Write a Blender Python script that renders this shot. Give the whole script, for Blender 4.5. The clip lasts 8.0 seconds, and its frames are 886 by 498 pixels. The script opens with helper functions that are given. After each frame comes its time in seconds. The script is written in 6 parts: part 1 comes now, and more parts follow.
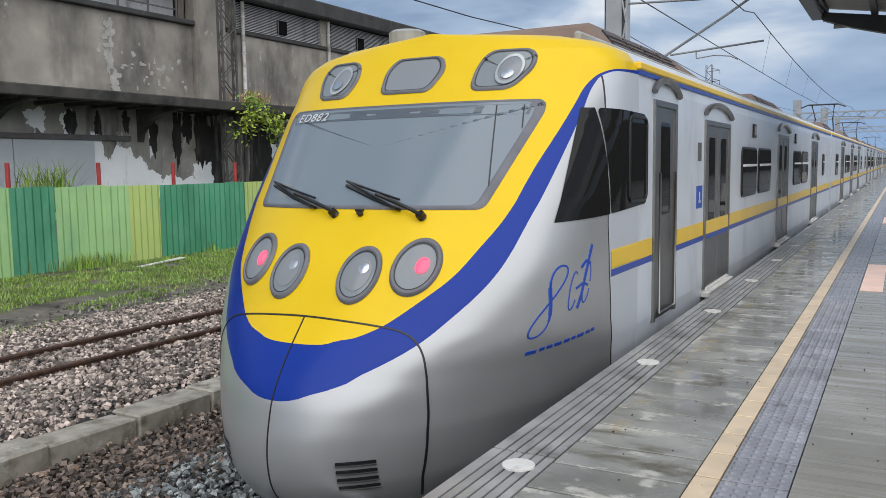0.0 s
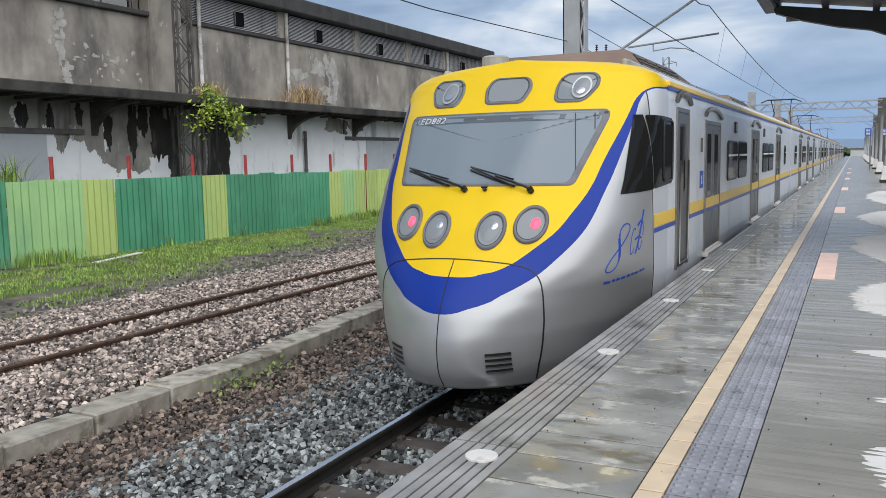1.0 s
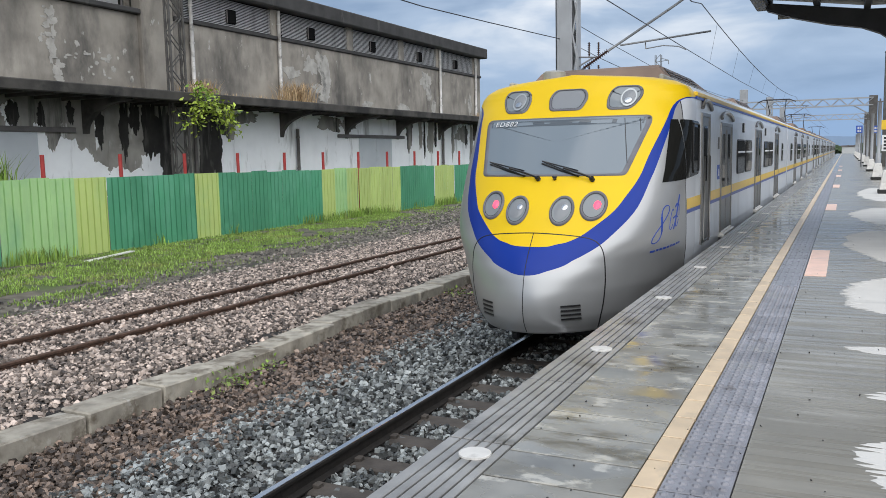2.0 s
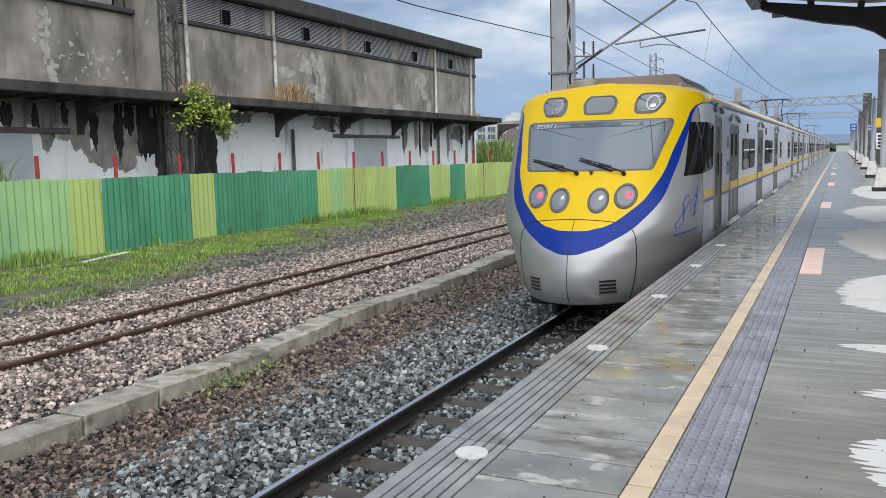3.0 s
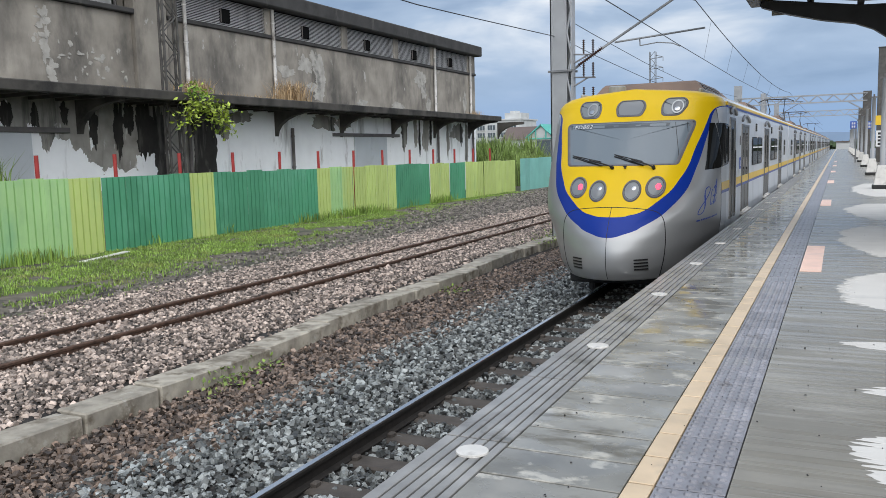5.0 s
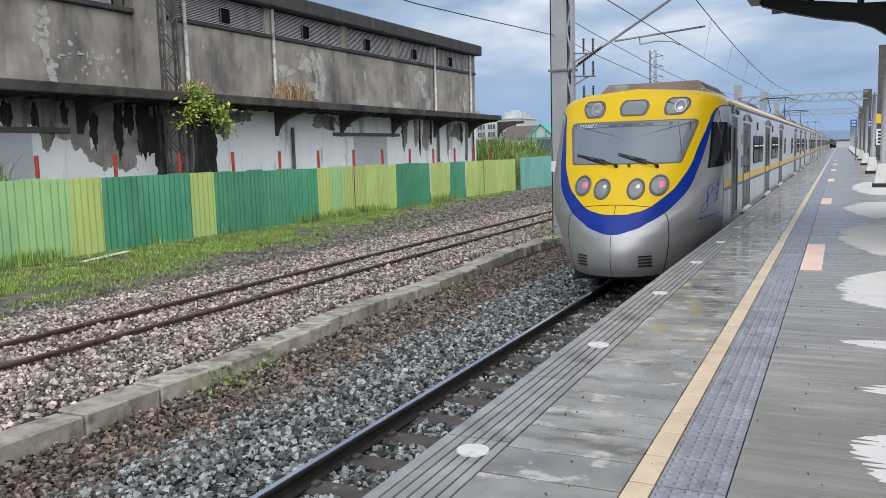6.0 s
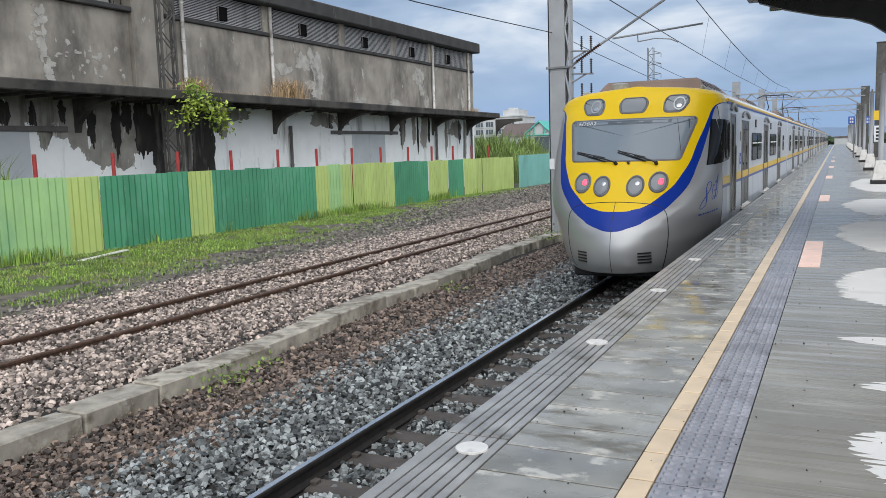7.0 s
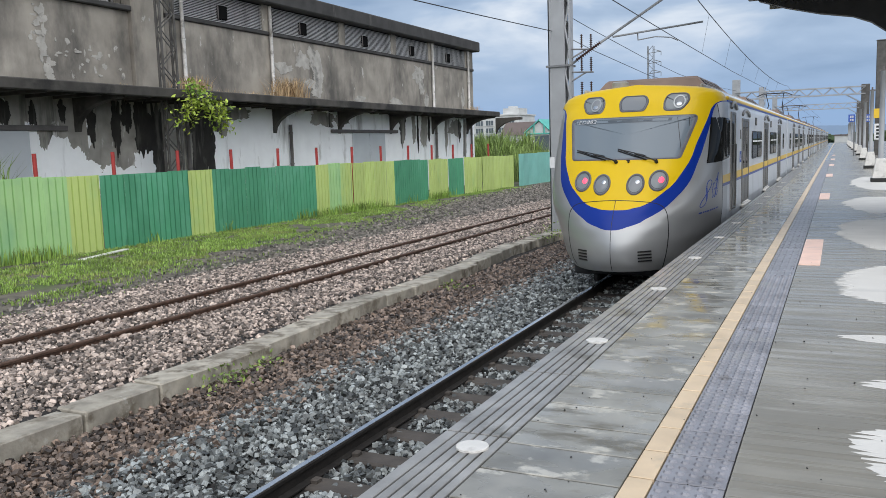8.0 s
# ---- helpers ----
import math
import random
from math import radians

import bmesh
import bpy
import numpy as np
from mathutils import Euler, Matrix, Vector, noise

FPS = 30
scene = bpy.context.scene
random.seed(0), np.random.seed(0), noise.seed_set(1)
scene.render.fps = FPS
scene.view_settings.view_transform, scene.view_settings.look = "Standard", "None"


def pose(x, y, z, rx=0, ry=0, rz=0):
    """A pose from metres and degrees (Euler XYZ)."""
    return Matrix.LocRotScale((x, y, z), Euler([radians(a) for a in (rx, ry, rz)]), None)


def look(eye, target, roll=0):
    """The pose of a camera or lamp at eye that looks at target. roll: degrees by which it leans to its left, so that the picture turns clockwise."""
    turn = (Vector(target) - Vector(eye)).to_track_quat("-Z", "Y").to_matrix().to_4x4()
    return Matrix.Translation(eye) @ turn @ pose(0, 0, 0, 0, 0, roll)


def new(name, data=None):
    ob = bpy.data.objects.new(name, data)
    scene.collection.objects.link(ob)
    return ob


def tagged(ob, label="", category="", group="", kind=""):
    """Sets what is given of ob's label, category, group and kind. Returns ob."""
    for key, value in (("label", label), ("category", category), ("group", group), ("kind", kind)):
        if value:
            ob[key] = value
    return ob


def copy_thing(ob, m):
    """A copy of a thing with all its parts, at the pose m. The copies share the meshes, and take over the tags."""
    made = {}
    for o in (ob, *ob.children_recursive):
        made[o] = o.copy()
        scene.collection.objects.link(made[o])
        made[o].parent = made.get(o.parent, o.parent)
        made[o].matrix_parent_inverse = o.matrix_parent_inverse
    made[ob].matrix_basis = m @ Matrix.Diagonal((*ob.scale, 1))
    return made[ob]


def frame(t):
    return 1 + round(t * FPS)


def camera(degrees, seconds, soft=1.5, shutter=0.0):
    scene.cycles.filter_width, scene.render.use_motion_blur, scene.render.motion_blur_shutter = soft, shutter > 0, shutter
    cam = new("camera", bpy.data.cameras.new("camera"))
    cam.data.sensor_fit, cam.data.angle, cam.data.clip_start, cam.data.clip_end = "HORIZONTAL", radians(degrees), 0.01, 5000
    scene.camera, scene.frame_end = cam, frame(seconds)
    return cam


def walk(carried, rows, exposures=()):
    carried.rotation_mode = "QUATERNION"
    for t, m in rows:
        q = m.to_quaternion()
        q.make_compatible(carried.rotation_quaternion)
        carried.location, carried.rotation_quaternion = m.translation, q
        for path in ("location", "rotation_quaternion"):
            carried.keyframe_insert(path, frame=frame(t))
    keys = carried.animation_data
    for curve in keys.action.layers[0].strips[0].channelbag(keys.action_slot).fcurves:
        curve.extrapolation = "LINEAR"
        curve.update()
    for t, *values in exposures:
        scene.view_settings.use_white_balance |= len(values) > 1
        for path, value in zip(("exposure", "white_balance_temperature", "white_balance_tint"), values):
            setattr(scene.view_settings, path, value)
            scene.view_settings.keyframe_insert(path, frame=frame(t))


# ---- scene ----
cam = camera(56.2, 8.0, soft=0.55)
walk(cam, [
    (0.0, pose(0, 0, 1.28, 84.279, 0.829, 28.917)),
    (0.5, pose(0, 0, 1.28, 83.935, 0.989, 27.079)),
    (1.0, pose(0, 0, 1.28, 83.716, 1.080, 26.207)),
    (1.5, pose(0, 0, 1.28, 83.604, 1.080, 25.920)),
    (3.0, pose(0, 0, 1.28, 83.516, 1.366, 25.399)),
    (3.5, pose(0, 0, 1.28, 83.468, 1.405, 25.347)),
    (4.0, pose(0, 0, 1.28, 83.421, 1.451, 25.371)),
    (4.5, pose(0, 0, 1.28, 83.422, 1.458, 25.375)),
    (6.0, pose(0, 0, 1.28, 83.366, 1.610, 25.397)),
    (6.5, pose(0, 0, 1.28, 83.300, 1.653, 25.348)),
    (7.0, pose(0, 0, 1.28, 83.217, 1.754, 25.275)),
    (7.5, pose(0, 0, 1.28, 83.181, 1.822, 25.271)),
    (8.0, pose(0, 0, 1.28, 83.126, 1.837, 25.279)),
], exposures=((0.0, 0.08), (0.5, 0.13), (1.0, 0.18), (1.5, 0.2), (8.0, 0.2)))

# ---- light: an overcast day after rain ----
world = bpy.data.worlds.new("overcast_sky")
scene.world = world
world.use_nodes = True


def build_sky():
    nt = world.node_tree
    nt.nodes.clear()
    N, L = nt.nodes.new, nt.links.new
    out, bg = N("ShaderNodeOutputWorld"), N("ShaderNodeBackground")
    sky = N("ShaderNodeTexSky")
    sky.sky_type, sky.sun_disc = "NISHITA", False
    sky.sun_elevation, sky.sun_rotation = radians(43), radians(142)
    tc, mp = N("ShaderNodeTexCoord"), N("ShaderNodeMapping")
    mp.inputs["Scale"].default_value = (1.0, 1.0, 3.2)
    n1, n2 = N("ShaderNodeTexNoise"), N("ShaderNodeTexNoise")
    for n, s, d in ((n1, 5.2, 8), (n2, 2.1, 5)):
        n.inputs["Scale"].default_value, n.inputs["Detail"].default_value = s, d
        n.inputs["Distortion"].default_value = 0.35
        L(mp.outputs[0], n.inputs["Vector"])
    L(tc.outputs["Generated"], mp.inputs[0])
    add = N("ShaderNodeMath")
    add.operation = "ADD"
    L(n1.outputs["Fac"], add.inputs[0]), L(n2.outputs["Fac"], add.inputs[1])
    ramp = N("ShaderNodeValToRGB")
    e = ramp.color_ramp.elements
    e[0].position, e[0].color = 0.40, (2.3, 3.3, 5.0, 1)
    e[1].position, e[1].color = 0.60, (8.6, 9.0, 9.6, 1)
    m = e.new(0.50)
    m.color = (4.2, 5.3, 7.0, 1)
    half = N("ShaderNodeMath")
    half.operation = "MULTIPLY"
    half.inputs[1].default_value = 0.5
    L(add.outputs[0], half.inputs[0]), L(half.outputs[0], ramp.inputs[0])
    mix = N("ShaderNodeMix")
    mix.data_type = "RGBA"
    mix.inputs["Factor"].default_value = 0.88
    L(sky.outputs[0], mix.inputs["A"]), L(ramp.outputs[0], mix.inputs["B"])
    # low cloud bank towards the horizon
    sep, band = N("ShaderNodeSeparateXYZ"), N("ShaderNodeMapRange")
    L(tc.outputs["Generated"], sep.inputs[0]), L(sep.outputs["Z"], band.inputs["Value"])
    band.inputs["From Min"].default_value, band.inputs["From Max"].default_value = 0.02, 0.14
    band.inputs["To Min"].default_value, band.inputs["To Max"].default_value = 1.0, 0.0
    low = N("ShaderNodeMix")
    low.data_type = "RGBA"
    low.inputs["B"].default_value = (2.9, 4.3, 6.6, 1)
    wob = N("ShaderNodeMath")
    wob.operation, wob.use_clamp = "MULTIPLY", True
    lift = N("ShaderNodeMath")
    lift.operation, lift.inputs[1].default_value = "MULTIPLY", 2.0
    L(n1.outputs["Fac"], lift.inputs[0]), L(band.outputs[0], wob.inputs[0]), L(lift.outputs[0], wob.inputs[1])
    L(wob.outputs[0], low.inputs["Factor"]), L(mix.outputs["Result"], low.inputs["A"])
    L(low.outputs["Result"], bg.inputs["Color"])
    bg.inputs["Strength"].default_value = 0.092
    L(bg.outputs[0], out.inputs[0])


build_sky()
sun_data = bpy.data.lights.new("sun", "SUN")
sun_data.energy, sun_data.angle, sun_data.color = 3.0, radians(100), (1.0, 0.97, 0.93)
sun = new("sun", sun_data)
sun.matrix_world = look((0, 0, 30), (-30 * math.tan(radians(47)) * 0.62, 30 * math.tan(radians(47)) * 0.785, 0))


# ---- materials ----
def surf(name, col, rough=0.6, metal=0.0, var=0.2, scale=3.0, bump=0.15, bscale=40.0, dark=None, stain=0.5, sscale=0.8,
         stretch=(1, 1, 1), island=0.0, wet=0.0, piece=0.0, stain_width=0.12, coat=0.0, second=None, sscale2=1.0, stain2=0.56, width2=0.1, stretch2=(1, 1, 1), gamma=1.0, film=0.06):
    """A worn surface: colour varied at two scales, stains of a second colour, fine relief, and wet patches where wet > 0."""
    mat = bpy.data.materials.new(name)
    mat.use_nodes = True
    nt = mat.node_tree
    N, L = nt.nodes.new, nt.links.new
    b = nt.nodes["Principled BSDF"]
    tc = N("ShaderNodeTexCoord")
    place = N("ShaderNodeNewGeometry").outputs["Position"] if piece else tc.outputs["Object"]
    n1 = N("ShaderNodeTexNoise")
    n1.inputs["Scale"].default_value, n1.inputs["Detail"].default_value = scale, 8
    L(place, n1.inputs["Vector"])
    mr = N("ShaderNodeMapRange")
    mr.inputs["From Min"].default_value, mr.inputs["From Max"].default_value = 0.3, 0.7
    mr.inputs["To Min"].default_value, mr.inputs["To Max"].default_value = 1 - var, 1 + var
    L(n1.outputs["Fac"], mr.inputs["Value"])
    factor = mr.outputs[0]
    for amount, node, sock in ((island, "ShaderNodeNewGeometry", "Random Per Island"), (piece, "ShaderNodeObjectInfo", "Random")):
        if amount:
            g, r2, mu = N(node), N("ShaderNodeMapRange"), N("ShaderNodeMath")
            r2.inputs["To Min"].default_value, r2.inputs["To Max"].default_value = 1 - amount, 1 + amount
            mu.operation = "MULTIPLY"
            pw = N("ShaderNodeMath")
            pw.operation, pw.inputs[1].default_value = "POWER", gamma
            L(g.outputs[sock], pw.inputs[0])
            L(pw.outputs[0], r2.inputs["Value"]), L(r2.outputs[0], mu.inputs[0]), L(factor, mu.inputs[1])
            factor = mu.outputs[0]
    base = N("ShaderNodeVectorMath")
    base.operation = "SCALE"
    base.inputs[0].default_value = col
    L(factor, base.inputs["Scale"])
    colour = base.outputs[0]
    mp = N("ShaderNodeMapping")
    mp.inputs["Scale"].default_value = stretch
    L(place, mp.inputs[0])
    n2 = N("ShaderNodeTexNoise")
    n2.inputs["Scale"].default_value, n2.inputs["Detail"].default_value = sscale, 9
    n2.inputs["Roughness"].default_value = 0.62
    L(mp.outputs[0], n2.inputs["Vector"])
    if dark:
        r3 = N("ShaderNodeMapRange")
        r3.inputs["From Min"].default_value, r3.inputs["From Max"].default_value = stain, stain + stain_width
        L(n2.outputs["Fac"], r3.inputs["Value"])
        mx = N("ShaderNodeMix")
        mx.data_type = "RGBA"
        L(r3.outputs[0], mx.inputs["Factor"]), L(colour, mx.inputs["A"])
        mx.inputs["B"].default_value = (*dark, 1)
        colour = mx.outputs["Result"]
    if second:
        m5, n5, r6, x5 = N("ShaderNodeMapping"), N("ShaderNodeTexNoise"), N("ShaderNodeMapRange"), N("ShaderNodeMix")
        m5.inputs["Scale"].default_value, m5.inputs["Location"].default_value = stretch2, (3.1, 7.7, 1.3)
        n5.inputs["Scale"].default_value, n5.inputs["Detail"].default_value, n5.inputs["Roughness"].default_value = sscale2, 10, 0.66
        r6.inputs["From Min"].default_value, r6.inputs["From Max"].default_value = stain2, stain2 + width2
        L(place, m5.inputs[0]), L(m5.outputs[0], n5.inputs["Vector"]), L(n5.outputs["Fac"], r6.inputs["Value"])
        x5.data_type = "RGBA"
        L(r6.outputs[0], x5.inputs["Factor"]), L(colour, x5.inputs["A"])
        x5.inputs["B"].default_value = (*second, 1)
        colour = x5.outputs["Result"]
    L(colour, b.inputs["Base Color"])
    b.inputs["Roughness"].default_value, b.inputs["Metallic"].default_value = rough, metal
    b.inputs["Coat Weight"].default_value, b.inputs["Coat Roughness"].default_value = coat, 0.08
    n3 = N("ShaderNodeTexNoise")
    n3.inputs["Scale"].default_value, n3.inputs["Detail"].default_value = bscale, 5
    L(mp.outputs[0] if wet else place, n3.inputs["Vector"])
    bp = N("ShaderNodeBump")
    bp.inputs["Strength"].default_value, bp.inputs["Distance"].default_value = bump, 0.01
    L(n3.outputs["Fac"], bp.inputs["Height"])
    if wet:
        r4 = N("ShaderNodeMapRange")
        r4.inputs["From Min"].default_value, r4.inputs["From Max"].default_value = 0.62 - wet * 0.3, 0.70 - wet * 0.3
        r4.inputs["To Min"].default_value, r4.inputs["To Max"].default_value = rough, film
        n4 = N("ShaderNodeTexNoise")
        n4.inputs["Scale"].default_value, n4.inputs["Detail"].default_value = sscale * 0.6, 6
        L(mp.outputs[0], n4.inputs["Vector"])
        L(n4.outputs["Fac"], r4.inputs["Value"]), L(r4.outputs[0], b.inputs["Roughness"])
        r5 = N("ShaderNodeMapRange")
        r5.inputs["From Min"].default_value, r5.inputs["From Max"].default_value = film, rough
        r5.inputs["To Min"].default_value, r5.inputs["To Max"].default_value = 0.03 * bump, bump
        L(r4.outputs[0], r5.inputs["Value"]), L(r5.outputs[0], bp.inputs["Strength"])
    L(bp.outputs[0], b.inputs["Normal"])
    return mat


def shiny(name, col, rough, metal=0.0, emit=None, strength=0.0):
    mat = bpy.data.materials.new(name)
    mat.use_nodes = True
    b = mat.node_tree.nodes["Principled BSDF"]
    b.inputs["Base Color"].default_value = (*col, 1)
    b.inputs["Roughness"].default_value, b.inputs["Metallic"].default_value = rough, metal
    if rough > 0.85:
        b.inputs["Specular IOR Level"].default_value = 0.0
    if emit:
        b.inputs["Emission Color"].default_value, b.inputs["Emission Strength"].default_value = (*emit, 1), strength
    return mat


def dark_glass():
    """Tinted glass before an unlit inside: a dark body under a weak clear reflection that grows towards a grazing view."""
    mat = bpy.data.materials.new("tinted_glass")
    mat.use_nodes = True
    nt = mat.node_tree
    nt.nodes.clear()
    N, L = nt.nodes.new, nt.links.new
    out, mix, body, gloss = N("ShaderNodeOutputMaterial"), N("ShaderNodeMixShader"), N("ShaderNodeBsdfDiffuse"), N("ShaderNodeBsdfGlossy")
    fr, half = N("ShaderNodeFresnel"), N("ShaderNodeMath")
    fr.inputs["IOR"].default_value = 1.45
    half.operation, half.inputs[1].default_value = "MULTIPLY", 0.42
    body.inputs["Color"].default_value = (0.013, 0.013, 0.012, 1)
    gloss.inputs["Color"].default_value, gloss.inputs["Roughness"].default_value = (1, 1, 1, 1), 0.03
    L(fr.outputs[0], half.inputs[0]), L(half.outputs[0], mix.inputs[0])
    L(body.outputs[0], mix.inputs[1]), L(gloss.outputs[0], mix.inputs[2]), L(mix.outputs[0], out.inputs["Surface"])
    return mat


def livery_paint():
    """Silver, blue and yellow paint, divided along the nose by the mesh's own livery coordinate."""
    mat = bpy.data.materials.new("livery_paint")
    mat.use_nodes = True
    nt = mat.node_tree
    N, L = nt.nodes.new, nt.links.new
    b = nt.nodes["Principled BSDF"]
    at = N("ShaderNodeAttribute")
    at.attribute_name = "livery"
    tc, no = N("ShaderNodeTexCoord"), N("ShaderNodeTexNoise")
    no.inputs["Scale"].default_value, no.inputs["Detail"].default_value = 2.5, 8
    L(tc.outputs["Object"], no.inputs["Vector"])
    over, below = N("ShaderNodeMath"), N("ShaderNodeMath")
    over.operation = below.operation = "GREATER_THAN"
    over.inputs[1].default_value, below.inputs[1].default_value = 1.0, 0.0
    L(at.outputs["Fac"], over.inputs[0]), L(at.outputs["Fac"], below.inputs[0])
    m1, m2, m3 = N("ShaderNodeMix"), N("ShaderNodeMix"), N("ShaderNodeMix")
    for m in (m1, m2, m3):
        m.data_type = "RGBA"
    m1.inputs["A"].default_value, m1.inputs["B"].default_value = (0.46, 0.465, 0.465, 1), (0.005, 0.034, 0.28, 1)
    m2.inputs["B"].default_value = (0.80, 0.53, 0.008, 1)
    # behind the body joint the carriage's own silver begins
    at2, behind, m0 = N("ShaderNodeAttribute"), N("ShaderNodeMath"), N("ShaderNodeMix")
    at2.attribute_name, behind.operation, m0.data_type = "behind_joint", "GREATER_THAN", "RGBA"
    behind.inputs[1].default_value = 0.0
    m0.inputs["A"].default_value, m0.inputs["B"].default_value = (0.46, 0.465, 0.465, 1), (0.55, 0.575, 0.61, 1)
    L(at2.outputs["Fac"], behind.inputs[0]), L(behind.outputs[0], m0.inputs["Factor"]), L(m0.outputs["Result"], m1.inputs["A"])
    L(below.outputs[0], m1.inputs["Factor"]), L(m1.outputs["Result"], m2.inputs["A"]), L(over.outputs[0], m2.inputs["Factor"])
    m3.blend_type = "MULTIPLY"
    m3.inputs["Factor"].default_value = 0.14
    L(m2.outputs["Result"], m3.inputs["A"]), L(no.outputs["Fac"], m3.inputs["B"])
    L(m3.outputs["Result"], b.inputs["Base Color"])
    me = N("ShaderNodeMapRange")
    me.inputs["To Min"].default_value, me.inputs["To Max"].default_value = 0.50, 0.05
    plain = N("ShaderNodeMath")
    plain.operation = "MAXIMUM"
    L(below.outputs[0], plain.inputs[0]), L(behind.outputs[0], plain.inputs[1])
    L(plain.outputs[0], me.inputs["Value"]), L(me.outputs[0], b.inputs["Metallic"])
    ro = N("ShaderNodeMapRange")
    ro.inputs["To Min"].default_value, ro.inputs["To Max"].default_value = 0.26, 0.40
    L(no.outputs["Fac"], ro.inputs["Value"]), L(ro.outputs[0], b.inputs["Roughness"])
    b.inputs["Specular IOR Level"].default_value = 0.22
    b.inputs["Coat Weight"].default_value, b.inputs["Coat Roughness"].default_value = 0.05, 0.06
    return mat


